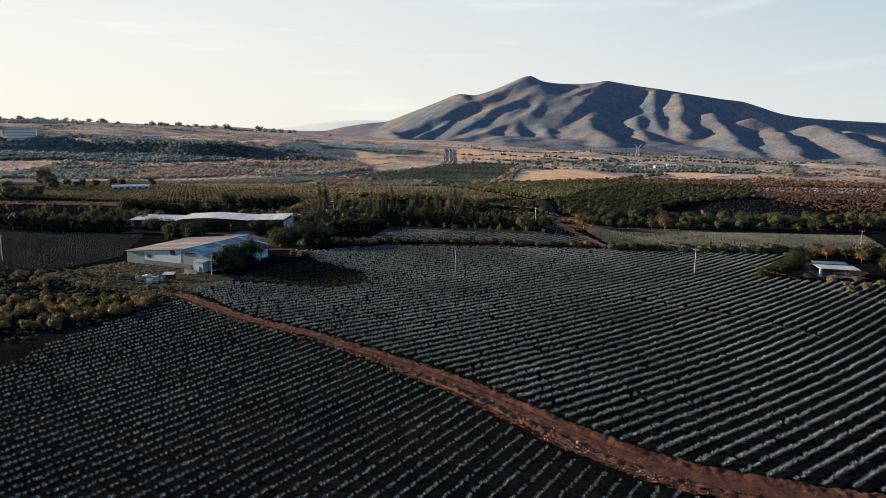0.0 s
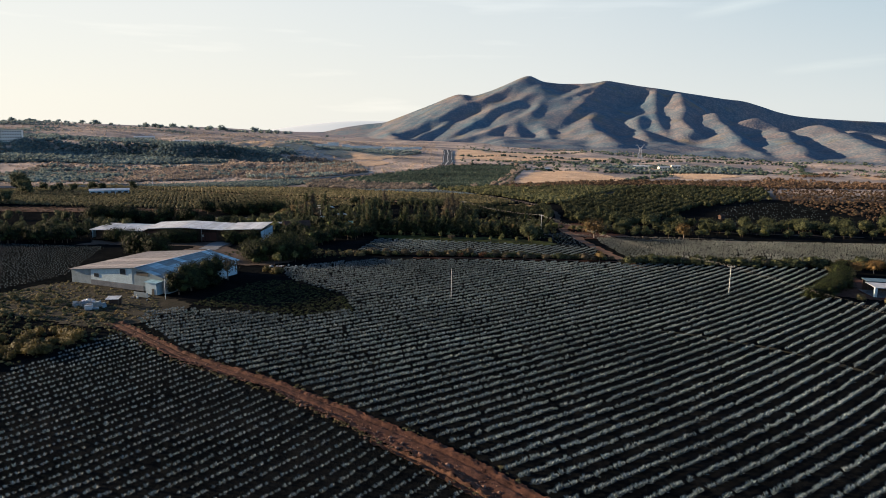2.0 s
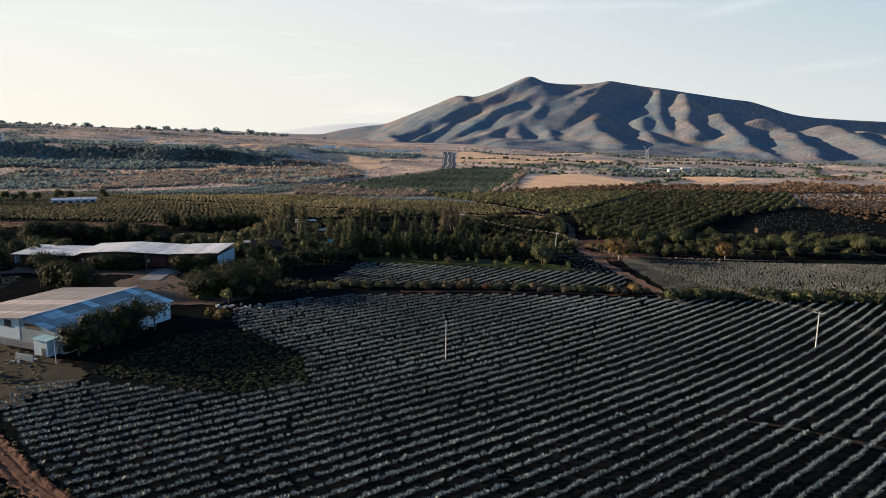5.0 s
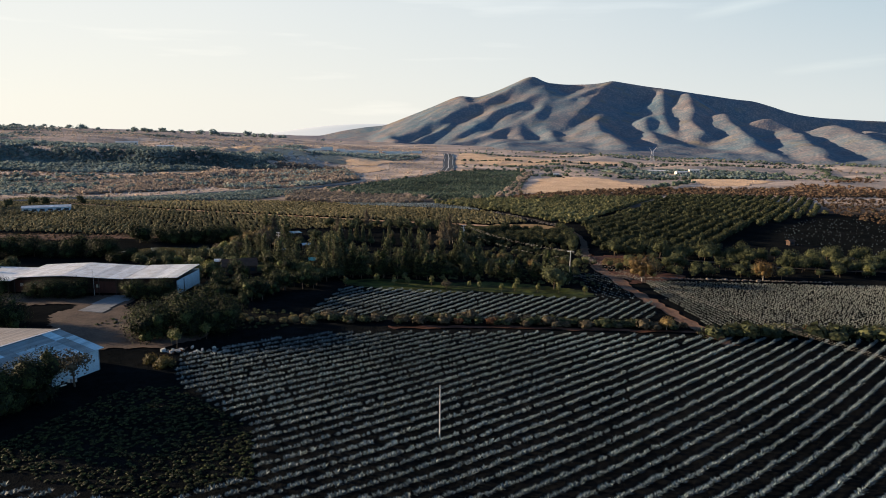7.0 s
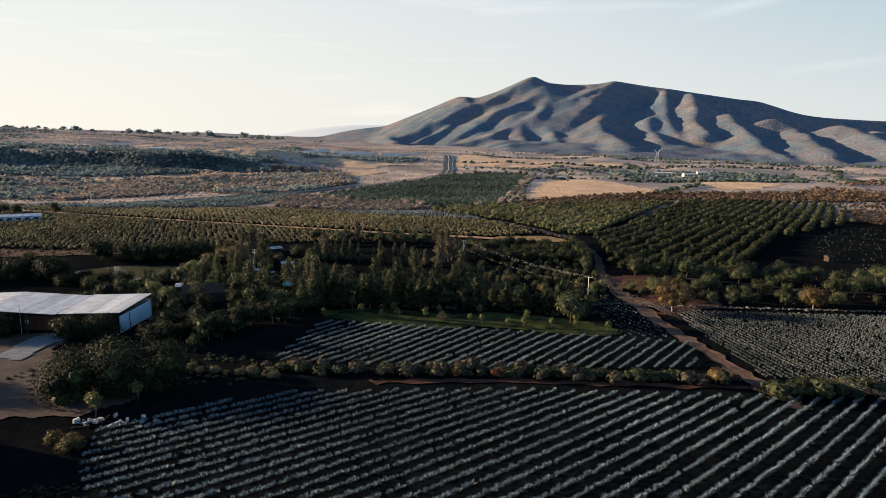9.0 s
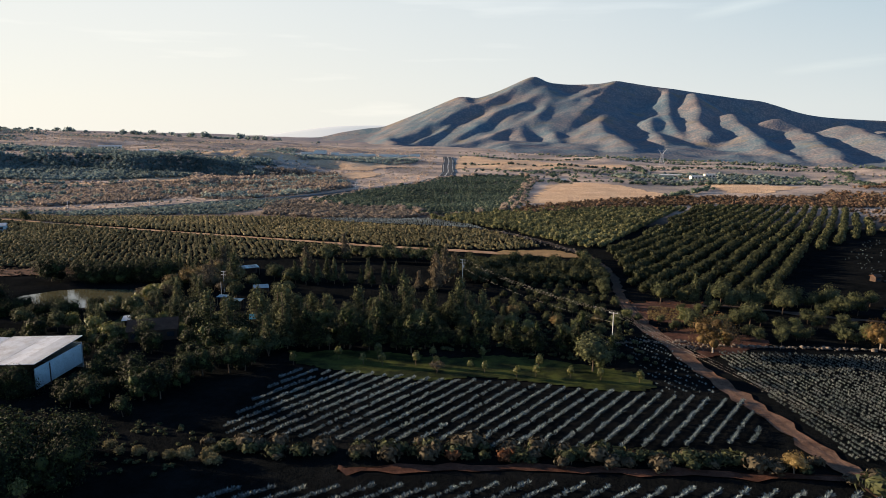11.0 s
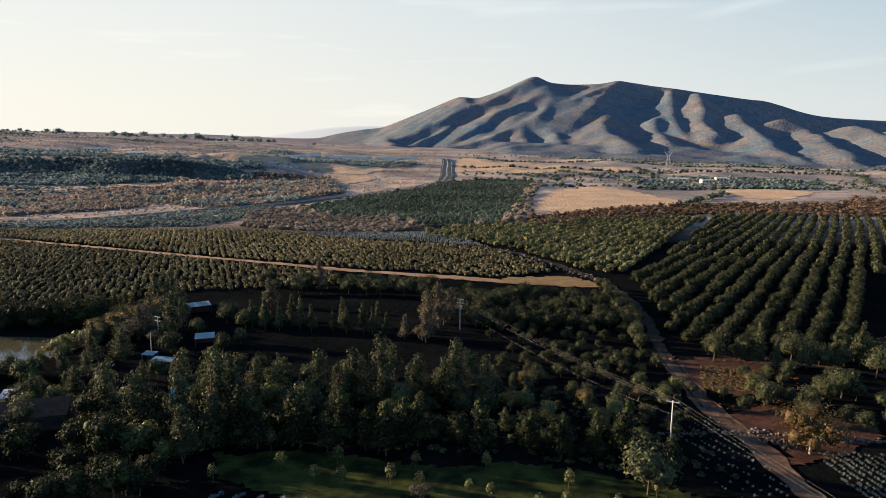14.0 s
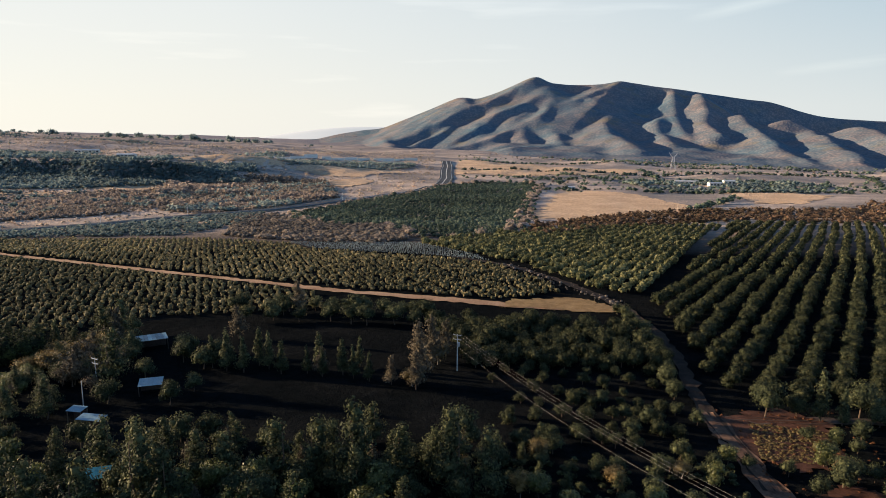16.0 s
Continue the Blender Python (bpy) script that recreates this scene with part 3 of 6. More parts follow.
mountain_mesh = as_mesh("mountain", mv, mf[keep])
mountain_mesh.polygons.foreach_set("use_smooth", np.ones(int(keep.sum()), bool))
tagged(put("mountain", mountain_mesh, M["mountain"]), "broad mountain with ribbed flanks under dry scrub, tinted blue with haze", "mountain", kind="structure")

# a pale ridge far behind, its haze made by emission
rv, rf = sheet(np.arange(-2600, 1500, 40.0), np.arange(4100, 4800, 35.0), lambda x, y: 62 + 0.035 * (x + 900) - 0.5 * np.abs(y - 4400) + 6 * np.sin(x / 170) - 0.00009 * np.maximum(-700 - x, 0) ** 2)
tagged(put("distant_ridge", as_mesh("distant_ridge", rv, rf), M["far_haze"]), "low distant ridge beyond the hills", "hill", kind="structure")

# ---------------------------------------------------------------- tracks, yards and field covers
TRACK = [(-92, 203), (-84, 197), (-60, 176.5), (-35.5, 162), (-14, 145), (2, 131.5), (14, 117.5), (28, 103.5), (44, 96), (75, 89), (160, 74)]
strip("dirt_road", TRACK, [4, 4, 3.8, 4, 5.2, 6, 6.5, 7.5, 8, 8, 8], M["track"], "rutted red dirt road between agave fields", 0.08, 0.16, cell=0.45, relief=0.22)
strip("earth_bank", [(-16.5, 142), (-0.8, 128.6), (11.0, 114.6), (25, 100.2), (43, 91.6), (75, 84.6), (120, 76)], [1.2, 1.8, 2.4, 2.8, 3, 3, 3], M["berm"], "broken earth bank along the road", 0.10, 0.14, category="bank", cell=0.45, relief=0.30)
strip("dirt_road", [(-24, 300), (10, 302.5), (60, 302), (110, 301), (170, 300)], 2.4, M["track"], "red dirt track along the field's far edge", 0.08, 0.5)
FOOTPATH = [(46, 208), (55, 205), (69, 197), (81, 187), (92, 171)]
strip("footpath", FOOTPATH, 1.1, M["weedy"], "narrow trodden path across the agave rows", 0.10, 0.3, category="path")
LANE = [(66, 288), (61, 304), (58, 325), (55, 345), (50.5, 386), (50, 425), (56, 466), (53.5, 512), (38, 556), (17, 596), (-8, 618), (-32, 640)]
strip("dirt_lane", LANE[:6], [3.4, 3.4, 4.0, 4.4, 4.4, 4.2], M["lane_dirt"], "reddish dirt lane beside the agave field", 0.13, 0.55)
strip("dirt_lane", LANE[4:], [3.4, 3.4, 3.4, 3.8, 4.2, 4.5, 4, 3.5], M["lane"], "dirt lane under the power line", 0.12, 0.5)
strip("dirt_strip", [(53, 511), (12, 514), (-51, 534.5), (-134, 572), (-252, 628), (-420, 715)], [9, 7, 5, 4.5, 4.5, 4.5], M["sand"], "pale dirt track across the orchard", 0.14, 0.5)
strip("dirt_path", [(50, 418.5), (67, 418.5), (84, 420), (115, 405), (150, 398), (210, 396)], 2.8, M["yard"], "pale dirt path beside the orchard", 0.10, 0.5)
patch("dry_verge", [(50, 507), (42, 528), (12, 522), (10, 511)], M["verge_grass"], "patch of dry yellow grass by the track", "grass", 0.20)
patch("lawn", [(-44, 351.5), (-29, 346.5), (-8, 343.3), (6, 343.5), (37, 339), (40, 351), (22, 358), (-6, 360), (-44, 363)], M["lawn"], "strip of green lawn below the grove", "lawn", 0.06, 1.0, 1.5)
patch("lawn", [(-110, 378), (-60, 366), (-56, 384), (-104, 398)], M["lawn"], "small garden lawn in the grove", "lawn", 0.06)
patch("yard", [(-112, 296), (-98, 274), (-70, 280), (-66, 292), (-92, 308), (-108, 331), (-168, 331), (-165, 318), (-118, 318)], M["yard"], "packed dirt yard before the warehouse", "yard", 0.06, 1.0, 1.2)
patch("yard", [(-142, 224), (-124, 208), (-104, 203), (-88, 198), (-80, 206), (-78, 224), (-92, 232), (-128, 246)], M["weedy"], "trodden weedy yard before the shed", "yard", 0.05, 1.0, 1.6)
patch("concrete_ramp", [(-112, 311), (-104, 309), (-104, 331), (-112, 331)], M["concrete"], "sloping grey concrete apron", "ramp", 0.22, 0.8, 0.1)
patch("bare_clearing", [(52, 374), (58, 364), (66, 366), (76, 374), (80, 382), (64, 392), (55, 386)], M["track"], "bare reddish ground round the golden tree", "clearing", 0.06, 1.0, 1.4)
patch("bare_clearing", [(50, 420), (53, 402), (60, 395), (69, 402), (74, 416), (66, 424)], M["track"], "bare reddish clearing beside the lane", "clearing", 0.06)
patch("bare_clearing", [(116, 252), (128, 246), (144, 247), (149, 262), (138, 280), (126, 270)], M["track"], "bare reddish ground beside the shelter", "clearing", 0.06, 1.0, 1.4)
patch("dry_field", [(50, 850), (99, 1095), (128, 1190), (189, 1100), (218, 962), (179, 890), (128, 858), (84, 812)], M["dry_grass"], "harvested tan field", "field", 0.35, 6.0)
patch("dry_field", [(300, 1010), (323, 1190), (361, 1174), (432, 1117), (345, 1008)], M["dry_grass"], "harvested tan field", "field", 0.35, 6.0)
patch("dry_bank", [(-330, 446), (-220, 446), (-165, 458), (-126, 464), (-128, 469), (-200, 469), (-330, 474)], M["berm"], "dry brown bank before the orchard", "bank", 0.2, 2.0)
patch("dry_field", [(-226, 752), (-176, 792), (-205, 828), (-240, 790)], M["dry_grass"], "dry grass by the highway", "field", 0.35, 5.0)
patch("dry_field", [(-28, 1385), (87, 1365), (276, 1490), (325, 1648), (152, 1650), (-30, 1780)], M["dry_grass"], "stubble field below the mountain", "field", 0.5, 10.0)
patch("dry_field", [(620, 1120), (820, 1150), (860, 1240), (640, 1190)], M["dry_grass"], "dry open field", "field", 0.4, 8.0)
patch("dry_field", [(-640, 1090), (-330, 1060), (-350, 1120), (-640, 1180)], M["dry_grass"], "dry open field on the hill", "field", 0.5, 8.0)
patch("dry_field", [(-520, 1300), (-300, 1330), (-290, 1350), (-520, 1335)], M["dry_grass"], "dry open terrace on the hill", "field", 0.5, 8.0)
for plot in ([(-447, 1243), (-345, 1326), (-342, 1318), (-412, 1202)], [(-288, 1333), (-146, 1456), (-107, 1405), (-169, 1292), (-223, 1300)], [(-207, 1226), (-164, 1284), (-141, 1246), (-170, 1139)], [(-560, 1035), (-453, 1047), (-443, 1028), (-546, 1012)]):
    patch("dry_field", plot, M["dry_grass"], "dry tan clearing on the hillside", "field", 0.5, 6.0)
ROAD = [(-640, 560), (-332, 740), (-290, 787), (-247, 852), (-188, 905), (-140, 984), (-68, 1103), (-44, 1200), (-41, 1288), (-47, 1420), (-50, 1560), (-60, 1700)]
strip("highway", ROAD, [11, 11, 11, 11, 11, 11, 12, 16, 20, 20, 20, 20], M["asphalt"], "grey two-lane asphalt highway", 1.1, category="road")
strip("highway_shoulder", [(x + 9, y - 7) for x, y in ROAD], 2.2, M["dry_grass"], "dry grass shoulder of the highway", 0.40, 0.4)

M["road_paint"] = plain("road_paint", (0.62, 0.62, 0.58), 0.7)
FAR_ROAD = ROAD[5:]
for off, wide in ((-8.0, 0.7), (0.0, 1.6), (8.0, 0.7)):
    strip("road_line", [(x + off * min(1, max(0.55, (y - 900) / 300)), y) for x, y in FAR_ROAD], wide, M["road_paint"], "pale painted line on the highway", 1.18, category="road line")


def rail(name, pts, side, label):
    """A low concrete barrier along a road, on the side given."""
    p = np.array(pts, float)
    seg = np.r_[0, np.cumsum(np.hypot(*np.diff(p, axis=0).T))]
    t = np.arange(0, seg[-1], 8.0)
    x, y = np.interp(t, seg, p[:, 0]), np.interp(t, seg, p[:, 1])
    dx, dy = np.gradient(x), np.gradient(y)
    q = np.hypot(dx, dy)
    ring = [(side, -0.5), (side, 0.75), (side + 0.3, 0.75), (side + 0.3, -0.5)]
    v = np.stack([np.stack([x - dy / q * o, y + dx / q * o, land(x, y) + 1.0 + h], -1) for o, h in ring], 1).reshape(-1, 3)
    i = (np.arange(len(t) - 1)[:, None] * 4 + np.arange(3)[None]).ravel()
    tagged(put(name, as_mesh(name, v, np.stack([i, i + 4, i + 5, i + 1], 1)), M["concrete"]), label, "barrier", kind="structure")


rail("road_barrier", ROAD[:8], -5.8, "pale concrete barrier along the highway")


# ---------------------------------------------------------------- agave fields
def agave_cloud(name, pts, size, label, leaves=20, material="agave"):
    """Rosettes of stiff, channelled, pointed leaves, one at each point."""
    k = len(pts)
    r = np.random.default_rng(len(pts))
    a = r.uniform(0, 6.283, (k, 1)) + np.arange(leaves)[None] * 2.399 + r.normal(0, 0.15, (k, leaves))
    rise = np.linspace(0.48, 1.45, leaves)[None] + r.normal(0, 0.11, (k, leaves))
    length = r.uniform(0.82, 1.12, (k, leaves)) * size * r.uniform(0.72, 1.18, (k, 1))
    width = 0.120 * length
    out, up = np.cos(rise), np.sin(rise)
    ca, sa = np.cos(a), np.sin(a)
    ray = np.stack([ca * out, sa * out, up], -1) * length[..., None]
    side = np.stack([-sa * width, ca * width, np.zeros_like(a)], -1)
    fold = np.stack([-ca * up, -sa * up, out], -1) * (0.55 * width)[..., None]
    quad = np.stack([ray * 0.10, ray * 0.45 - side + fold, ray, ray * 0.45 + side + fold], 2)
    z = land(pts[:, 0], pts[:, 1]) + 0.10
    quad += np.stack([pts[:, 0], pts[:, 1], z], -1)[:, None, None]
    v = quad.reshape(-1, 3)
    me = as_mesh(name, v, np.arange(len(v)).reshape(-1, 4))
    return tagged(put(name, me, M[material]), label, "agave", kind="stuff")


def rows_in(poly, turn, gap, step, wobble=0.10, miss=0.03, bend=0.0, start=0.0, shift=0.0):
    """Points along planted rows within a polygon; past start the rows bend to the left."""
    p = np.array(poly, float)
    a = radians(turn)
    d, n = np.array([math.cos(a), math.sin(a)]), np.array([-math.sin(a), math.cos(a)])
    s, o = p @ d, p @ n
    S, O = np.meshgrid(np.arange(s.min(), s.max(), step), np.arange(math.floor(o.min() / gap) * gap - (60 if bend else 0), o.max(), gap))
    S = S + rng.normal(0, step * 0.16, S.shape)
    O = O + shift + rng.normal(0, wobble, S.shape) + 0.35 * np.sin(S / 23 + O * 0.06) + bend * np.maximum(S - start, 0) ** 2
    x, y = S.ravel()[:, None] * d + O.ravel()[:, None] * n, None
    x, y = x[:, 0], x[:, 1]
    ok = inside(x, y, p) & (rng.random(x.shape) > miss)
    for (x0, y0), (x1, y1) in zip(FOOTPATH, FOOTPATH[1:]):
        t = np.clip(((x - x0) * (x1 - x0) + (y - y0) * (y1 - y0)) / ((x1 - x0) ** 2 + (y1 - y0) ** 2), 0, 1)
        ok &= np.hypot(x - x0 - t * (x1 - x0), y - y0 - t * (y1 - y0)) > 0.7 + 0.5 * np.sin(x * 1.3)
    return np.stack([x[ok], y[ok]], 1)


# the notch by the shed is left unplanted to look like its shadow
FIELD_MAIN = [(-85, 204), (-86, 214), (-80, 217), (-46, 211.5), (-31, 219), (-37, 236), (-60, 257), (-66, 275), (-59, 279), (-38, 293), (8, 297), (138, 296), (107, 250), (116, 240), (172, 236), (120, 150), (88, 92), (76, 93.5), (45, 100.2), (31, 107), (16, 121), (4, 135.4), (-12, 147.9), (-34, 164.4), (-59, 179)]
FIELD_WEST = [(-84, 193), (-61.4, 173.6), (-37.4, 158.1), (-16.4, 140.6), (-0.9, 127.1), (9.6, 112.1), (22.6, 98.6), (42.2, 90.6), (66, 85), (52, 74), (-72, 74), (-98, 128), (-97, 154), (-87, 186)]
agave_cloud("agave_field", rows_in(FIELD_MAIN, 38, 2.96, 0.74, bend=0.0006, start=112, shift=-2.35), 0.85, "long rows of blue-grey agave plants in dark soil", 18)
agave_cloud("agave_field", rows_in(FIELD_WEST, 58, 2.65, 0.88), 0.62, "long straight rows of blue-grey agave plants", 16)
agave_cloud("agave_field", rows_in([(-46, 312), (-42, 348), (38, 336.5), (57, 334), (52, 314), (10, 308)], 57, 3.0, 0.75), 0.80, "short slanting rows of blue-grey agave plants", 24)
agave_cloud("agave_field", rows_in([(40, 338), (53, 337), (50, 384), (40, 376)], 116, 2.4, 1.1, miss=0.3), 0.55, "sparse patch of young agave plants", 11)
agave_cloud("agave_field", rows_in([(64, 308), (61, 350), (62, 368), (125, 367), (210, 370), (190, 312), (90, 305)], 100, 1.5, 0.80, miss=0.06), 0.66, "dense grid of pale grey-green agave plants", 11, "pale_agave")
agave_cloud("agave_field", rows_in([(-143, 228), (-134, 255), (-152, 312), (-232, 318), (-190, 226)], 20, 2.4, 1.0), 0.46, "shaded rows of blue-grey agave plants", 12)
agave_cloud("agave_field", rows_in([(-88, 648), (-12, 619), (8, 607), (-2, 632), (-32, 672), (-110, 676)], 30, 2.6, 1.3), 1.1, "far strip of pale agave plants", 8)
agave_cloud("agave_field", rows_in([(118, 405), (155, 440), (172, 520), (230, 600), (262, 600), (250, 520), (190, 420)], 10, 3.6, 2.2, miss=0.8), 0.7, "sparse young agave plants on dark soil", 9)


# ---------------------------------------------------------------- trees
def ball(n_ring, n_seg):
    v = [(0, 0, 1)]
    for i in range(1, n_ring):
        p = math.pi * i / n_ring
        v += [(math.sin(p) * math.cos(6.283 * j / n_seg), math.sin(p) * math.sin(6.283 * j / n_seg), math.cos(p)) for j in range(n_seg)]
    v.append((0, 0, -1))
    f = []
    for j in range(n_seg):
        k = (j + 1) % n_seg
        f.append((0, 1 + j, 1 + k))
        for i in range(n_ring - 2):
            a, b2 = 1 + i * n_seg, 1 + (i + 1) * n_seg
            f += [(a + j, b2 + j, b2 + k), (a + j, b2 + k, a + k)]
        f.append((1 + (n_ring - 2) * n_seg + j, len(v) - 1, 1 + (n_ring - 2) * n_seg + k))
    return np.array(v), np.array(f)


def crown_arrays(r, lobes, cards, leaf, core=0.62):
    """Leaf sprays scattered over lobes (x, y, z, rx, ry, rz), round a small dark core in each."""
    L = np.array(lobes, float)
    cards, leaf = (int(cards * 2.4), leaf * 0.66) if cards > 100 else (cards * 2, leaf * 0.72)
    bv, bf = ball(4, 6) if cards > 80 else ball(3, 5) if cards > 12 else ball(2, 5)
    V, Fc, n = [], [], 0
    for lo in L:
        V.append(bv * (1 + r.normal(0, 0.12, (len(bv), 1))) * lo[3:] * core + lo[:3])
        Fc.append(bf + n)
        n += len(bv)
    weight = L[:, 3] * L[:, 4] + L[:, 3] * L[:, 5]
    pick = r.choice(len(L), cards, p=weight / weight.sum())
    d = r.normal(0, 1, (cards, 3))
    d /= np.linalg.norm(d, axis=1)[:, None]
    d[:, 2] = np.where(d[:, 2] < -0.5, -d[:, 2], d[:, 2])
    c = L[pick, :3] + d * L[pick, 3:] * r.uniform(0.66, 1.28, (cards, 1)) ** 0.9
    nrm = d + r.normal(0, 0.34, (cards, 3))
    nrm /= np.linalg.norm(nrm, axis=1)[:, None]
    t = np.cross(nrm, r.normal(0, 1, (cards, 3)))
    t /= np.linalg.norm(t, axis=1)[:, None]
    u = np.cross(nrm, t)
    s = leaf * r.uniform(0.6, 1.35, (cards, 1))
    a, b2 = t * s, u * s * 0.62
    q = np.stack([c - a * 0.6 - b2, c + a, c - a * 0.6 + b2], 1).reshape(-1, 3)
    V.append(q)
    Fc.append(np.arange(cards)[:, None] * 3 + n + [0, 1, 2])
    return np.concatenate(V), np.concatenate(Fc)


def lobes_round(r, height, radius, count, low=0.35):
    out = [(0, 0, height * (0.5 + low * 0.35), radius * 0.72, radius * 0.72, height * (0.5 - low * 0.4))]
    for k in range(count):
        a = 6.283 * k / count + r.uniform(-0.4, 0.4)
        d = radius * r.uniform(0.35, 0.62)
        s = radius * r.uniform(0.38, 0.58)
        out.append((d * math.cos(a), d * math.sin(a), height * r.uniform(low + 0.1, 0.82), s, s, s * r.uniform(0.75, 1.0)))
    return out


def lobes_tall(r, height, radius, count):
    out = []
    for k in range(count):
        f = (k + 0.5) / count
        w = radius * (1.0 - 0.72 * f) * r.uniform(0.75, 1.15)
        a = r.uniform(0, 6.283)
        out.append((0.35 * w * math.cos(a), 0.35 * w * math.sin(a), height * (0.16 + 0.78 * f), w, w, height * 0.62 / count + 0.5))
    return out


def trunk_mesh(r, height, girth, limbs, reach, lean=0.05):
    bm = bmesh.new()
    fork = height * 0.42
    top = Vector((r.normal(0, lean) * height, r.normal(0, lean) * height, fork))
    rod(bm, (0, 0, -0.4), top, girth, girth * 0.72, 7)
    rod(bm, top, top + Vector((r.normal(0, 0.3), r.normal(0, 0.3), height * 0.4)), girth * 0.7, girth * 0.22, 6)
    for k in range(limbs):
        a = 6.283 * k / limbs + r.uniform(-0.5, 0.5)
        s = Vector((0, 0, fork * r.uniform(0.7, 1.0)))
        e = Vector((reach * 0.62 * math.cos(a), reach * 0.62 * math.sin(a), height * r.uniform(0.55, 0.75)))
        rod(bm, s, e, girth * 0.42, girth * 0.14, 5)
    me = bpy.data.meshes.new("trunk")
    bm.to_mesh(me)
    bm.free()
    return me


def tree_kind(name, seed, height, radius, cards, leaf, material, label, category="tree", tall=False, lobes=6, group="", bark="bark", girth=0.16, low=0.35, core=0.62):
    """One tree of a kind: an Empty at its foot with a trunk and a crown."""
    r = np.random.default_rng(seed)
    e = thing(name, 0, 0, 0, label, category, group)
    shape = lobes_tall(r, height, radius, lobes) if tall else lobes_round(r, height, radius, lobes, low)
    put("trunk", trunk_mesh(r, height, girth, 4, radius), M[bark], e)
    v, f = crown_arrays(r, shape, cards, leaf, core)
    put("crown", as_mesh("crown", v, f), M[material], e)
    return e


def planted(kinds, spots, lo=0.8, hi=1.2):
    """Copies of the kinds at the spots (x, y[, scale]); the first of each kind takes a spot itself."""
    used = set()
    r = np.random.default_rng(len(spots) + 11)
    for i, sp in enumerate(spots):
        k = kinds[int(r.integers(len(kinds)))]
        sc = (sp[2] if len(sp) > 2 else 1.0) * r.uniform(lo, hi)
        m = Matrix.Translation((sp[0], sp[1], float(land(sp[0], sp[1])) - 0.1)) @ Euler((0, 0, r.uniform(0, 6.28))).to_matrix().to_4x4()
        if k.name in used:
            ob = copy_thing(k, m)
        else:
            used.add(k.name)
            ob = k
            ob.matrix_basis = m
        ob.scale = (sc, sc, sc * r.uniform(0.88, 1.12))
    for k in kinds:
        if k.name not in used:
            for o in list(k.children_recursive) + [k]:
                bpy.data.objects.remove(o)


def bush_cloud(name, pts, size, material, label, category, cards=26, leaf=0.55, squash=0.8, kinds=5, core=0.8, vary=0.3, seed=3):
    """A crowd of crowns past counting, in one mesh."""
    r = np.random.default_rng(seed + len(pts))
    pts = np.asarray(pts, float)
    V, Fc, n = [], [], 0
    which = r.integers(0, kinds, len(pts))
    for k in range(kinds):
        lo = [(0, 0, 0.55, 0.75, 0.75, 0.5)] + [(0.42 * math.cos(a), 0.42 * math.sin(a), r.uniform(0.4, 0.85), 0.45, 0.45, 0.36) for a in r.uniform(0, 6.28, 3)]
        cv, cf = crown_arrays(r, lo if cards > 40 else lo[:1], cards, leaf, core)
        p = pts[which == k]
        m = len(p)
        if not m:
            continue
        a = r.uniform(0, 6.283, m)
        s = size * r.uniform(1 - vary, 1 + vary, m) * (p[:, 2] if p.shape[1] > 2 else 1)
        ca, sa = np.cos(a), np.sin(a)
        x = (cv[None, :, 0] * ca[:, None] - cv[None, :, 1] * sa[:, None]) * s[:, None] + p[:, 0:1]
        y = (cv[None, :, 0] * sa[:, None] + cv[None, :, 1] * ca[:, None]) * s[:, None] + p[:, 1:2]
        z = cv[None, :, 2] * s[:, None] * squash * r.uniform(0.8, 1.2, (m, 1)) + land(p[:, 0], p[:, 1])[:, None] - 0.15
        V.append(np.stack([x, y, z], -1).reshape(-1, 3))
        Fc.append((cf[None] + (np.arange(m) * len(cv))[:, None, None]).reshape(-1, 3) + n)
        n += m * len(cv)
    me = as_mesh(name, np.concatenate(V), np.concatenate(Fc))
    return tagged(put(name, me, M[material]), label, category, kind="stuff")


def scatter(poly, count, seed, holes=()):
    r = np.random.default_rng(seed)
    p = np.array(poly, float)
    lo, hi = p.min(0), p.max(0)
    x, y = r.uniform(lo[0], hi[0], count * 4), r.uniform(lo[1], hi[1], count * 4)
    ok = inside(x, y, p)
    for (x0, y0), (x1, y1) in zip(ROAD, ROAD[1:]):
        t = np.clip(((x - x0) * (x1 - x0) + (y - y0) * (y1 - y0)) / ((x1 - x0) ** 2 + (y1 - y0) ** 2), 0, 1)
        ok &= np.hypot(x - x0 - t * (x1 - x0), y - y0 - t * (y1 - y0)) > 15
    for h in holes:
        ok &= ~inside(x, y, h)
    return np.stack([x[ok], y[ok]], 1)[:count]


def along(a, c, count, wander, seed):
    r = np.random.default_rng(seed)
    return [(a[0] + (c[0] - a[0]) * t + r.normal(0, wander), a[1] + (c[1] - a[1]) * t + r.normal(0, wander)) for t in np.linspace(0, 1, count)]


# ---- orchards
ORCH_EAST = [(58, 440), (64, 521), (82, 554), (202, 822), (330, 822), (262, 640), (158, 528), (118, 452), (99, 428), (64, 430)]
ORCH_MID = [(48, 545), (60, 532), (74, 556), (186, 800), (66, 762), (-14, 690), (-30, 668), (20, 606)]
ORCH_WEST_BACK = [(10, 522), (34, 536), (30, 556), (12, 592), (-14, 612), (-90, 645), (-112, 672), (-160, 690), (-300, 690), (-420, 742), (-420, 722), (-250, 634), (-134, 577), (-52, 541)]
ORCH_WEST_FRONT = [(-60, 530), (-134, 566), (-252, 622), (-420, 706), (-420, 510), (-200, 474), (-128, 472), (-112, 490), (-50, 506)]
GROVE_LANE = [(2, 440), (-14, 490), (46, 486), (52, 466), (45, 430), (41, 400), (2, 400), (8, 425)]
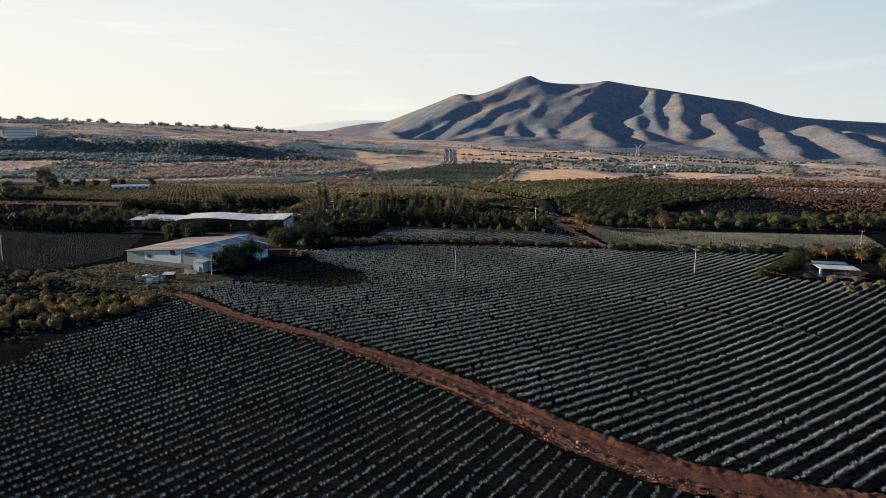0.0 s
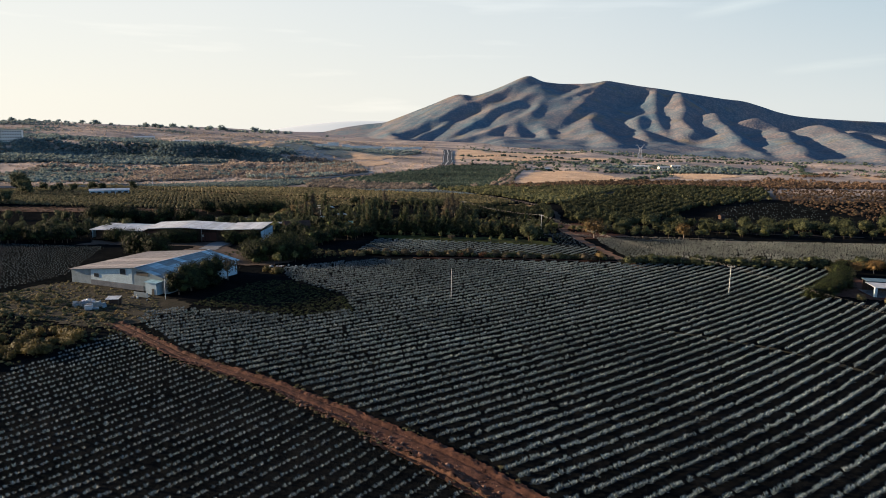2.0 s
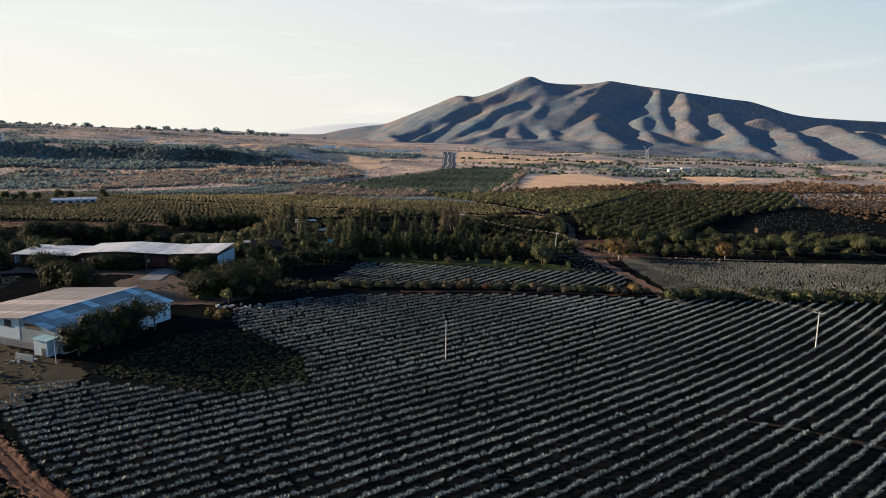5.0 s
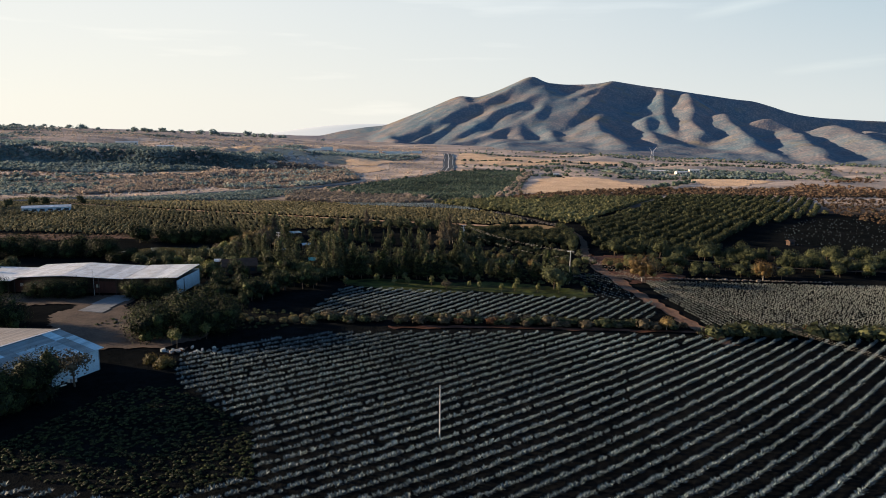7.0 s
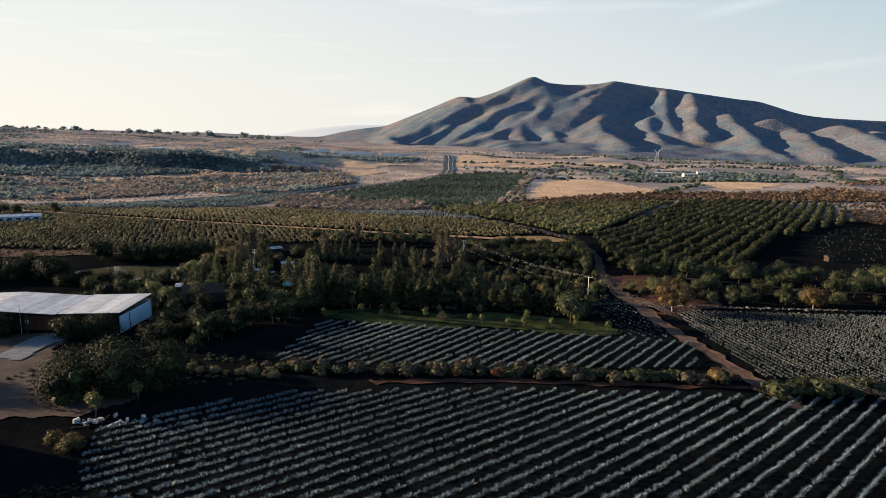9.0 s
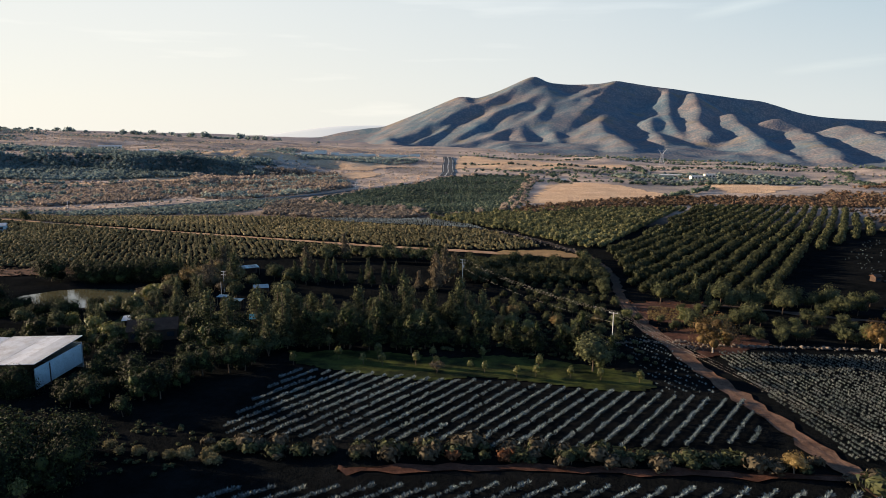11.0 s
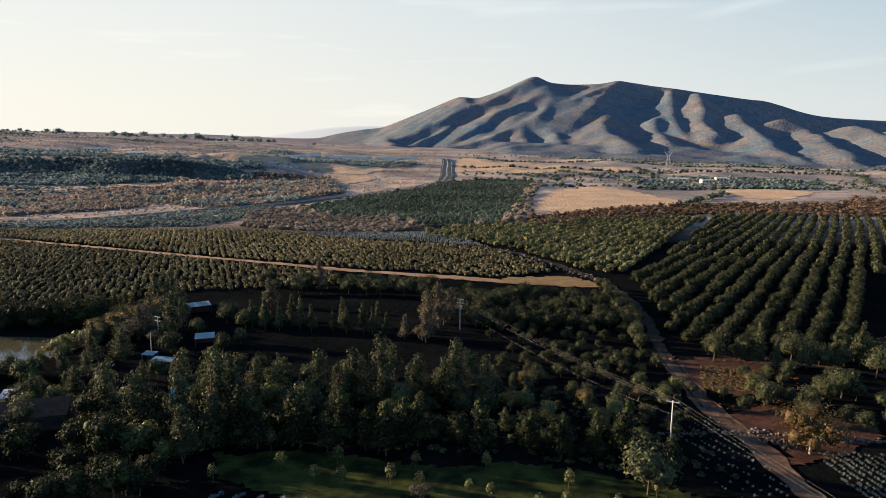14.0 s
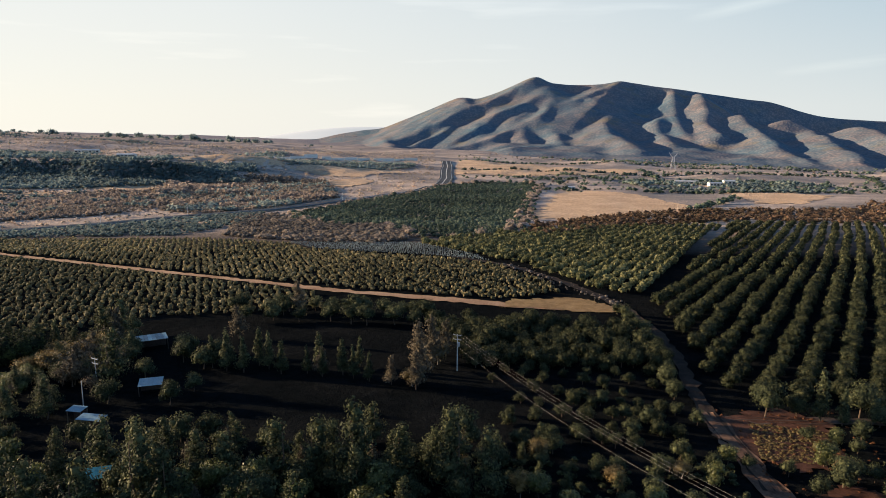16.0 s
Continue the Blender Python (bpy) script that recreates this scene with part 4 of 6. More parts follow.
ORCH_FAR = [(-157, 868), (-121, 985), (-75, 1069), (-55, 1122), (-34, 1200), (0, 1227), (78, 1250), (92, 1215), (57, 976), (36, 802), (26, 728), (-10, 698), (-38, 700), (-62, 777), (-105, 778), (-141, 824)]

east = rows_in(ORCH_EAST, 59.5, 7.4, 4.9, 0.35, 0.02, bend=0.00006, start=395)
east = east[np.argsort(np.hypot(east[:, 0] - 60, east[:, 1] - 420))]
orchard_tree = [tree_kind("orchard_tree", 40 + i, 5.4, 3.5, 380, 0.43, "orchard", "rounded dark green orchard tree in a planted row", "tree", lobes=7, group="orchard rows", low=0.12, core=0.74) for i in range(4)]
planted(orchard_tree, [tuple(p) for p in east[:280]], 0.62, 0.82)
bush_cloud("orchard_block", east[280:], 2.5, "orchard", "rows of dark green orchard trees", "orchard", 40, 0.36, 1.2)
mid = rows_in(ORCH_MID, 66, 5.2, 3.8, 0.3, 0.02)
bush_cloud("orchard_block", mid, 2.2, "mid_leaf", "rows of sunlit green orchard trees", "orchard", 34, 0.36, 1.2)
bush_cloud("orchard_block", rows_in(ORCH_WEST_BACK, 112, 2.9, 2.7, 0.5, 0.04), 1.15, "olive", "rows of small olive-green orchard trees", "orchard", 7, 0.52, 1.2, core=0.95)
bush_cloud("orchard_block", rows_in(ORCH_WEST_FRONT, 112, 2.9, 2.7, 0.5, 0.04), 1.15, "olive", "rows of small olive-green orchard trees", "orchard", 7, 0.52, 1.2, seed=9, core=0.95)
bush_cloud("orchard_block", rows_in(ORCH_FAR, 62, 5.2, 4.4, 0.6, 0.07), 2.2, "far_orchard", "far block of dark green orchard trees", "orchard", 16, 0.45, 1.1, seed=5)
lane_trees = [tree_kind("shade_tree", 60 + i, 5.0, 3.0, 380, 0.40, "orchard", "broad dark green tree in the shaded orchard", "tree", lobes=6, group="orchard by the lane", low=0.12) for i in range(3)]
lane_spots = [tuple(p) for p in rows_in(GROVE_LANE, 70, 4.8, 4.3, 0.9, 0.10)]
lane_spots = [(x, y, 1.15 if y > 446 else 0.66) for i, (x, y) in enumerate(lane_spots) if y > 446 or i % 5 not in (1, 3)]
planted(lane_trees, lane_spots, 0.6, 0.95)

# ---- scrub and woods on the far land
def scrub_over(name, poly, count, size, material, label, seed, cards=3, holes=(), squash=0.8, clump=None):
    p = scatter(poly, count * (3 if clump else 1), seed, holes)
    if clump:
        thick = vnoise(p[:, 0] * 0.6, p[:, 1], clump, seed) + 0.6 * vnoise(p[:, 0] * 0.6, p[:, 1], clump * 0.4, seed + 1)
        p = p[np.argsort(-thick + np.random.default_rng(seed).normal(0, 0.25, len(p)))][:count]
    bush_cloud(name, p, size, material, label, "scrub", cards, 0.5, squash, 4, 0.85, 0.5, seed)


TAN = [(50, 850), (99, 1095), (128, 1190), (189, 1100), (218, 962), (179, 890), (128, 858), (84, 812)]
HILL = [(-600, 760), (-420, 720), (-330, 770), (-250, 870), (-150, 990), (-80, 1110), (-60, 1300), (-80, 1680), (-100, 2050), (-1450, 2050)]
LIGHT_BRUSH = [(-640, 1054), (-456, 1053), (-372, 1063), (-292, 904), (-337, 857), (-400, 800), (-640, 760)]
DARK_BRUSH = [(-398, 1168), (-259, 1223), (-207, 1226), (-147, 1026), (-191, 925), (-248, 870), (-292, 904), (-376, 1066)]
BELT = [(-1100, 1200), (-647, 1189), (-539, 1177), (-449, 1179), (-338, 1319), (-304, 1240), (-387, 1179), (-376, 1119), (-464, 1078), (-560, 1063), (-1100, 1070)]
OPEN = [[(-447, 1243), (-345, 1326), (-342, 1316), (-412, 1202)], [(-288, 1333), (-146, 1456), (-107, 1405), (-169, 1292), (-223, 1300)], [(-207, 1226), (-164, 1284), (-141, 1246), (-170, 1139)]]
scrub_over("hill_scrub", HILL, 9000, 2.1, "scrub", "dry scrub scattered over the hillside, greyed by haze in its colour", 21, squash=0.7, holes=OPEN)
scrub_over("hill_scrub", LIGHT_BRUSH, 6500, 1.7, "scrub", "pale brown brush on the valley side, haze in its colour", 44, 3, squash=0.8, clump=90)
scrub_over("hill_scrub", LIGHT_BRUSH, 2600, 2.9, "brush", "drifts of brown trees on the valley side, greyed with haze", 48, 4, squash=0.9, clump=75)
scrub_over("hill_scrub", LIGHT_BRUSH, 350, 4.2, "dark_scrub", "dark green trees in clumps on the valley side", 52, 5, squash=0.9, clump=45)
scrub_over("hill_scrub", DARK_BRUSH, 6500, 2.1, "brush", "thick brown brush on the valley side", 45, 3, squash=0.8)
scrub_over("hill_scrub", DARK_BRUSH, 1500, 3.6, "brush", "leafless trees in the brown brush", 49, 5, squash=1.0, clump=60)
scrub_over("hill_scrub", DARK_BRUSH, 700, 3.6, "dark_scrub", "green bushes in the brown brush", 46, 4, squash=0.9, clump=50)
scrub_over("hill_scrub", [(-640, 960), (-470, 935), (-400, 860), (-470, 800), (-640, 770)], 1400, 3.2, "dark_scrub", "green trees in the hollow beside the highway", 50, 4, squash=0.9, clump=60)
scrub_over("hill_scrub", [(-780, 1240), (-560, 1225), (-450, 1260), (-470, 1330), (-640, 1390), (-800, 1380)], 700, 4.6, "dark_scrub", "garden trees round the hill houses", 51, 8, squash=0.9, clump=55)
scrub_over("hill_scrub", [(-780, 1206), (-600, 1200), (-470, 1196), (-330, 1200), (-300, 1160), (-380, 1150), (-600, 1160), (-780, 1160)], 1500, 4.4, "dark_scrub", "dark woods on the hill's scarp", 53, 5, squash=1.0)
scrub_over("hill_scrub", BELT, 6500, 3.9, "dark_scrub", "belt of dark green woods on the hill", 20, 3, squash=0.95)
scrub_over("hill_scrub", [(-334, 1379), (-233, 1516), (-113, 1583), (-104, 1478), (-207, 1378), (-289, 1336)], 700, 3.6, "dark_scrub", "dark trees below the white walls", 23, 4)
scrub_over("hill_scrub", [(-1000, 1260), (-440, 1250), (-340, 1380), (-400, 1760), (-900, 2000), (-1450, 2050)], 3600, 3.8, "dark_scrub", "clumps of trees over the upper hill", 33, 4, holes=OPEN, clump=120)
scrub_over("valley_scrub", [(24, 700), (200, 830), (340, 835), (560, 880), (700, 1000), (210, 925), (120, 870), (46, 790)], 2400, 3.2, "red_scrub", "reddish brown scrub along the dry stream", 24)
scrub_over("valley_scrub", [(270, 640), (330, 820), (700, 860), (700, 420), (380, 420), (250, 410), (262, 600)], 4600, 2.0, "red_scrub", "reddish brown scrub on the slope", 25)
scrub_over("valley_scrub", [(-200, 850), (-165, 860), (-138, 815), (-105, 770), (-62, 770), (-39, 690), (-57, 669), (-114, 684), (-160, 706), (-180, 781)], 1700, 2.5, "brush", "dry scrub between orchard and highway", 26)
scrub_over("valley_scrub", [(-420, 735), (-330, 755), (-250, 845), (-185, 880), (-170, 800), (-190, 712), (-300, 700)], 1500, 2.2, "dark_scrub", "dark shrubs between orchard and highway", 32)
scrub_over("valley_scrub", [(230, 1180), (420, 1150), (520, 1300), (430, 1420), (220, 1320)], 500, 5.0, "dark_scrub", "trees round the far farm", 27)
scrub_over("valley_scrub", [(300, 870), (620, 930), (1300, 1000), (1300, 1500), (560, 1200), (420, 1020)], 1700, 4.0, "red_scrub", "reddish brown scrub over the eastern plain", 30, clump=120)
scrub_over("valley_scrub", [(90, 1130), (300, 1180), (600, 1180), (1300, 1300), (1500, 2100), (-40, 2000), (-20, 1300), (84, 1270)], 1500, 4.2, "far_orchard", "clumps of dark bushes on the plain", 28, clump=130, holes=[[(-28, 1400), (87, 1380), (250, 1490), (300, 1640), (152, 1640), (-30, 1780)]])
scrub_over("valley_scrub", [(90, 1130), (300, 1180), (600, 1180), (1300, 1300), (1500, 2100), (-40, 2000), (-20, 1300), (84, 1270)], 420, 3.6, "brush", "scattered bushes on the plain", 31, holes=[[(-28, 1385), (87, 1365), (276, 1490), (325, 1648), (152, 1650), (-30, 1780)]])
scrub_over("valley_scrub", [(600, 950), (1500, 1050), (1500, 1200), (700, 1250)], 700, 5.0, "dark_scrub", "dark woods on the eastern plain", 29)
for k, ((x0, y0), (x1, y1)) in enumerate((((110, 1175), (480, 1165)), ((60, 1330), (560, 1390)), ((-20, 1480), (700, 1500)), ((0, 1770), (900, 1720)), ((560, 1180), (720, 1600)), ((300, 1420), (330, 1660)), ((210, 930), (300, 1070)))):
    n = int(math.hypot(x1 - x0, y1 - y0) / 5)
    t = np.linspace(0, 1, n)
    w = np.random.default_rng(k).normal(0, 3.5, (n, 2))
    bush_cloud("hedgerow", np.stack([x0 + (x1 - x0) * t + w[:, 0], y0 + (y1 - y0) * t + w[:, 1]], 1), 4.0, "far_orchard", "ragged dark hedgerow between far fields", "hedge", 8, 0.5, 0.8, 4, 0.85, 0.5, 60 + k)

margin = [p for (a, c) in zip(ORCH_FAR, ORCH_FAR[1:] + ORCH_FAR[:1]) for p in along(a, c, max(3, int(math.dist(a, c) / 6)), 3.4, int(a[1]))]
bush_cloud("margin_trees", np.array([(x, y, 0.7 + 0.6 * (i % 3 == 0)) for i, (x, y) in enumerate(margin)]), 3.2, "brush", "brown bushes along the far orchard's edge", "scrub", 16, 0.42, 0.95, seed=8)
bush_cloud("margin_trees", np.array([(x + 3, y - 2) for x, y in margin[::3]]), 3.0, "far_orchard", "dark trees along the far orchard's edge", "scrub", 16, 0.42, 1.1, seed=12)

# ---------------------------------------------------------------- woods, hedges and single trees
SHAPES = {
    "pine": dict(height=12.5, radius=3.4, cards=620, leaf=0.42, material="grove", tall=True, lobes=11, core=0.5, girth=0.2, label="tall dark green tree with feathery crown"),
    "round": dict(height=7.8, radius=4.0, cards=520, leaf=0.42, material="grove", lobes=7, girth=0.2, label="bushy dark green tree with spreading crown", low=0.2),
    "lime": dict(height=5.2, radius=2.5, cards=420, leaf=0.36, material="lime", lobes=6, girth=0.14, label="yellow-green tree, low sun put into its leaf colour", low=0.2),
    "thin": dict(height=8.5, radius=1.5, cards=380, leaf=0.36, material="grove", tall=True, lobes=8, girth=0.14, label="slender upright dark tree"),
    "brown": dict(height=9.5, radius=2.2, cards=420, leaf=0.36, material="bare", tall=True, lobes=8, girth=0.18, label="tall brownish thin-leaved tree", core=0.5),
    "gold": dict(height=7.8, radius=4.4, cards=560, leaf=0.36, material="gold", lobes=9, girth=0.15, label="golden-leaved tree with pale trunk", low=0.3, bark="pale_bark", core=0.55),
    "sapling": dict(height=3.2, radius=1.0, cards=120, leaf=0.3, material="lime", lobes=4, girth=0.07, label="young sapling on the lawn", low=0.3, core=0.5),
    "small_gold": dict(height=2.2, radius=1.9, cards=320, leaf=0.25, material="olive_gold", lobes=5, girth=0.10, label="low golden bush in rough grass", category="bush", low=0.05),
    "small_green": dict(height=2.6, radius=1.9, cards=260, leaf=0.30, material="olive", lobes=5, girth=0.10, label="low olive-green bush in rough grass", category="bush", low=0.05),
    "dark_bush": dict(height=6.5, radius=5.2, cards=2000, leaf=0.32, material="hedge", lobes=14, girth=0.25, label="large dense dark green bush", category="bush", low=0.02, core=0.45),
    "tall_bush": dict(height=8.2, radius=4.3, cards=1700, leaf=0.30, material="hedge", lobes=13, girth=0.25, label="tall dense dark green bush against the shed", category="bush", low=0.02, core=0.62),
    "old_tree": dict(height=8.8, radius=6.0, cards=1000, leaf=0.34, material="amber", lobes=13, girth=0.24, label="broad rust-gold tree with pale trunk beside the lane", low=0.3, bark="pale_bark", core=0.42),
    # shapes of round and pine again, in the shade-darkened leaf
    "dark_round": dict(height=7.6, radius=4.0, cards=480, leaf=0.42, material="hedge", lobes=8, girth=0.2, label="bushy tree with spreading crown, leaves darkened for shade", low=0.15),
    "dark_pine": dict(height=12.0, radius=3.2, cards=520, leaf=0.42, material="hedge", tall=True, lobes=11, core=0.55, girth=0.2, label="tall tree with dense crown, leaves darkened for shade"),
    "bare": dict(height=4.5, radius=2.6, cards=260, leaf=0.34, material="bare", lobes=6, girth=0.14, label="leafless greyish brown tree", low=0.25, core=0.3),
}
NAMES = {"pine": "casuarina_tree", "round": "broadleaf_tree", "lime": "garden_tree", "thin": "slender_tree", "brown": "brown_tree", "gold": "golden_tree",
         "sapling": "sapling", "small_gold": "golden_bush", "small_green": "bush", "dark_bush": "large_bush", "tall_bush": "tall_bush", "old_tree": "spreading_tree", "dark_round": "dark_tree", "dark_pine": "dark_tree", "bare": "bare_tree"}


def grow(shape, spots, group, kinds=2, seed=100, lo=0.8, hi=1.2):
    """Trees of one shape on the spots, from a few differing individuals."""
    kind_name = NAMES[shape]
    if shape == "round" and ("hedge" in group or "thicket" in group or "warehouse" in group):
        kind_name = "hedge_tree"
    if shape == "round" and ("lane" in group or "orchard" in group or "west" in group):
        kind_name = "wayside_tree"
    k = [tree_kind(kind_name, seed + i, group=group, **SHAPES[shape]) for i in range(min(kinds, len(spots)))]
    planted(k, spots, lo, hi)


def spots_in(poly, count, seed, apart=2.6):
    """Spots within a polygon, not too close to one another."""
    out = []
    for p in scatter(poly, count * 6, seed):
        if all((p[0] - o[0]) ** 2 + (p[1] - o[1]) ** 2 > apart * apart for o in out):
            out.append((float(p[0]), float(p[1])))
        if len(out) >= count:
            break
    return out


# the grove behind the lawn
grow("pine", along((-62, 384), (4, 386), 10, 1.8, 1) + along((-70, 372), (-46, 374), 4, 2.0, 2) + [(-50, 358, 0.9), (-47, 364, 0.9), (-54, 366), (-99, 463), (-102, 458), (-84, 431), (-88, 411, 0.8), (-92, 416)], "grove", 3, 110)
low_east = lambda spots: [(x, y, 0.62 if x > 2 else 1.0) for x, y in spots]
grow("round", low_east(spots_in([(-46, 374), (36, 362), (46, 394), (36, 402), (20, 408), (-62, 404), (-60, 380)], 50, 5, 3.8)), "grove", 4, 120, 0.4, 0.85)
grow("pine", low_east(spots_in([(-46, 372), (38, 364), (46, 394), (36, 402), (-62, 404), (-60, 382)], 30, 305, 4.2)), "grove", 4, 112, 0.42, 0.8)
grow("brown", low_east(spots_in([(-46, 374), (38, 366), (44, 394), (-60, 400)], 9, 306, 6.0)), "brown trees", 2, 152, 0.5, 0.8)
# blackish trees added to shade the lawn and fill the dark strip
grow("dark_round", spots_in([(-74, 352), (-60, 356), (-56, 372), (-74, 374)], 7, 302, 4.0), "trees west of the lawn", 2, 116, 0.7, 1.0)
grow("dark_pine", along((-47, 366), (-16, 363), 8, 0.8, 307) + along((-44, 369), (34, 362), 13, 1.4, 301), "trees behind the lawn", 3, 115, 0.65, 0.95)
grow("dark_round", along((-40, 372), (30, 366), 12, 1.5, 308), "trees behind the lawn", 2, 117, 0.55, 0.8)
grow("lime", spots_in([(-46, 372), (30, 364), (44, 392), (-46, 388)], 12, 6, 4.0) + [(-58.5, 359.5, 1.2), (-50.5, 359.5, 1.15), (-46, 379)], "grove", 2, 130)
grow("thin", along((-66, 444), (-22, 438), 10, 1.4, 7) + along((-60, 448), (-30, 444), 5, 1.5, 8) + [(72.5, 419, 1.15), (99, 424), (76, 417), (91.5, 419, 1.2), (98, 419.5, 1.1), (106, 420, 1.1)], "slender trees", 2, 140)
grow("gold", [(-14, 433, 0.6), (-9, 449, 0.7), (24, 388, 0.5), (8, 384, 0.5), (-2, 391, 0.5), (36, 392, 0.45), (12, 396, 0.5)], "golden trees", 2, 148, 0.9, 1.1)
grow("brown", [(-13, 431), (-12.5, 436, 1.2), (-10, 446, 1.3), (-14, 452, 1.35), (-7, 456, 1.1), (-19, 434, 0.8), (-37, 440, 0.8), (-68, 470, 1.1), (-58, 500, 1.2), (-97, 438, 1.0), (-100, 450, 1.05), (-98, 459, 1.2), (-94, 431, 0.8)], "brown trees", 2, 150)
grow("round", spots_in([(-109, 402), (-90, 400), (-86, 470), (-106, 476)], 18, 71, 4.0), "trees by the pond", 2, 310, 0.5, 0.8)
grow("pine", spots_in([(-107, 404), (-92, 402), (-90, 470), (-108, 474)], 9, 72, 5.0) + along((-130, 461), (-112, 460), 5, 1.2, 73), "trees by the pond", 2, 315, 0.5, 0.72)
grow("gold", spots_in([(-112, 430), (-94, 430), (-92, 462), (-106, 466)], 5, 74, 4.0), "golden trees", 1, 318, 0.55, 0.8)
grow("round", spots_in([(-84, 436), (-66, 434), (-64, 456), (-82, 458)], 7, 303, 4.0) + [(-66, 420), (-64, 428), (-80, 420)], "trees round the sheet roofs", 2, 320, 0.55, 0.8)
grow("gold", [(-107, 446, 0.85), (-103, 437, 0.8), (-110, 437, 0.7), (-100, 452, 0.8), (-105, 455, 0.7)], "golden trees", 2, 322, 0.9, 1.1)
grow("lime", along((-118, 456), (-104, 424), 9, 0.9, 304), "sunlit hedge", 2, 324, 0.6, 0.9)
grow("round", along((-78, 500), (-12, 496), 17, 2.2, 9) + along((-70, 490), (-16, 486), 8, 2.0, 10), "hedge row of trees", 2, 160, 0.6, 0.95)
grow("round", spots_in([(-128, 356), (-98, 362), (-62, 354), (-58, 370), (-62, 402), (-130, 402)], 20, 11, 5.0), "garden trees", 3, 170, 0.45, 0.8)
grow("dark_round", spots_in([(-128, 346), (-90, 350), (-64, 352), (-60, 380), (-130, 380)], 18, 111, 5.0), "garden trees", 2, 175, 0.45, 0.8)
grow("lime", spots_in([(-120, 360), (-48, 356), (-60, 400), (-120, 398)], 12, 12, 5.0), "garden trees", 2, 180)
grow("pine", spots_in([(-110, 372), (-70, 376), (-66, 402), (-118, 410)], 9, 13, 5.0), "garden trees", 2, 190, 0.5, 0.75)
grow("dark_round", spots_in([(-84, 322), (-66, 318), (-60, 344), (-84, 346)], 26, 14, 3.2) + spots_in([(-62, 340), (-48, 344), (-50, 352), (-64, 352)], 5, 141, 3.0), "trees beside the warehouse", 3, 200, 0.55, 0.9)
grow("bare", spots_in([(-112, 416), (-88, 412), (-84, 450), (-104, 452)], 12, 15, 4.0) + [(-78.6, 253.5, 1.45)], "bare trees", 2, 210)
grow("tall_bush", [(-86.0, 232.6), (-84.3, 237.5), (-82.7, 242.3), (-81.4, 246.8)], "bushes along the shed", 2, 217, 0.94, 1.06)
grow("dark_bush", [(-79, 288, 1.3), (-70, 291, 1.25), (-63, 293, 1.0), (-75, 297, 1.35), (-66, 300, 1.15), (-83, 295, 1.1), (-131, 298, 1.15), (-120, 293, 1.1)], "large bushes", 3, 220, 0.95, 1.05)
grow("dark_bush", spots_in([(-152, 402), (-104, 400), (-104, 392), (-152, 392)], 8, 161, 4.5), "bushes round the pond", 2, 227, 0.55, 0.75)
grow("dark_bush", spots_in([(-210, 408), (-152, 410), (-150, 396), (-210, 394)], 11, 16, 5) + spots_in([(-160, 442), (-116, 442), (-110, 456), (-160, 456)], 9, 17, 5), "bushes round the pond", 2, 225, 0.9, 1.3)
grow("round", spots_in([(-236, 322), (-170, 326), (-146, 346), (-168, 372), (-240, 366)], 30, 18, 5.0), "tree belt by the west field", 3, 230, 0.55, 0.95)
grow("dark_round", along((-238, 318), (-174, 323), 20, 1.2, 233) + along((-230, 326), (-174, 332), 11, 1.5, 234), "tree belt by the west field", 3, 232, 0.75, 1.1)
grow("pine", spots_in([(-236, 326), (-172, 330), (-160, 352), (-236, 360)], 12, 19, 6.0), "tree belt by the west field", 2, 235, 0.5, 0.8)
grow("round", spots_in([(-400, 590), (-300, 620), (-310, 660), (-420, 640)], 10, 20, 8.0), "far west trees", 2, 240, 0.8, 1.2)
grow("round", spots_in([(-372, 462), (-316, 470), (-318, 500), (-372, 520)], 12, 201, 5.0) + [(-394, 619, 1.6), (-388, 616, 1.3), (-360, 580, 1.1), (-366, 584, 1.2)], "far west trees", 2, 242, 0.9, 1.4)
grow("bare", spots_in([(-360, 470), (-318, 476), (-320, 496), (-360, 510)], 8, 202, 6.0), "bare trees", 2, 213, 1.2, 1.7)
grow("round", spots_in([(-330, 396), (-200, 396), (-180, 420), (-330, 436)], 20, 21, 6.0), "west woods", 2, 245, 0.45, 0.7)
grow("round", [(28.0, 351, 1.25)], "tree on the lawn", 1, 228, 0.98, 1.02)
grow("old_tree", [(61, 367.5, 1.05), (106, 374, 0.8)], "old trees by the lane", 2, 247, 0.97, 1.03)
grow("gold", [(52, 303, 0.5), (168, 268, 0.8)], "golden trees", 2, 250, 0.95, 1.05)
grow("round", along((66, 424), (118, 414), 9, 3.0, 22) + along((118, 410), (230, 418), 12, 4.0, 23) + spots_in([(80, 386), (206, 390), (206, 424), (84, 428)], 42, 231, 4.2) + [(81.5, 421, 1.25), (87, 418, 1.2)], "trees below the orchard", 2, 255, 0.6, 1.0)
grow("round", spots_in([(150, 398), (340, 402), (360, 470), (262, 452), (196, 424)], 64, 232, 4.6), "trees east of the young field", 3, 256, 0.65, 1.1)
grow("brown", spots_in([(190, 400), (340, 406), (350, 450), (240, 440)], 10, 237, 7.0), "brown trees", 2, 154, 0.5, 0.7)
grow("round", along((66, 386), (110, 380), 9, 2.2, 24) + along((110, 384), (205, 388), 17, 2.8, 25), "hedge by the agave", 2, 258, 0.35, 0.7)
grow("lime", along((72, 384), (150, 384), 6, 3.0, 26) + [(46, 398), (41, 390), (70, 408), (63, 398)], "hedge by the agave", 2, 260, 0.6, 0.95)
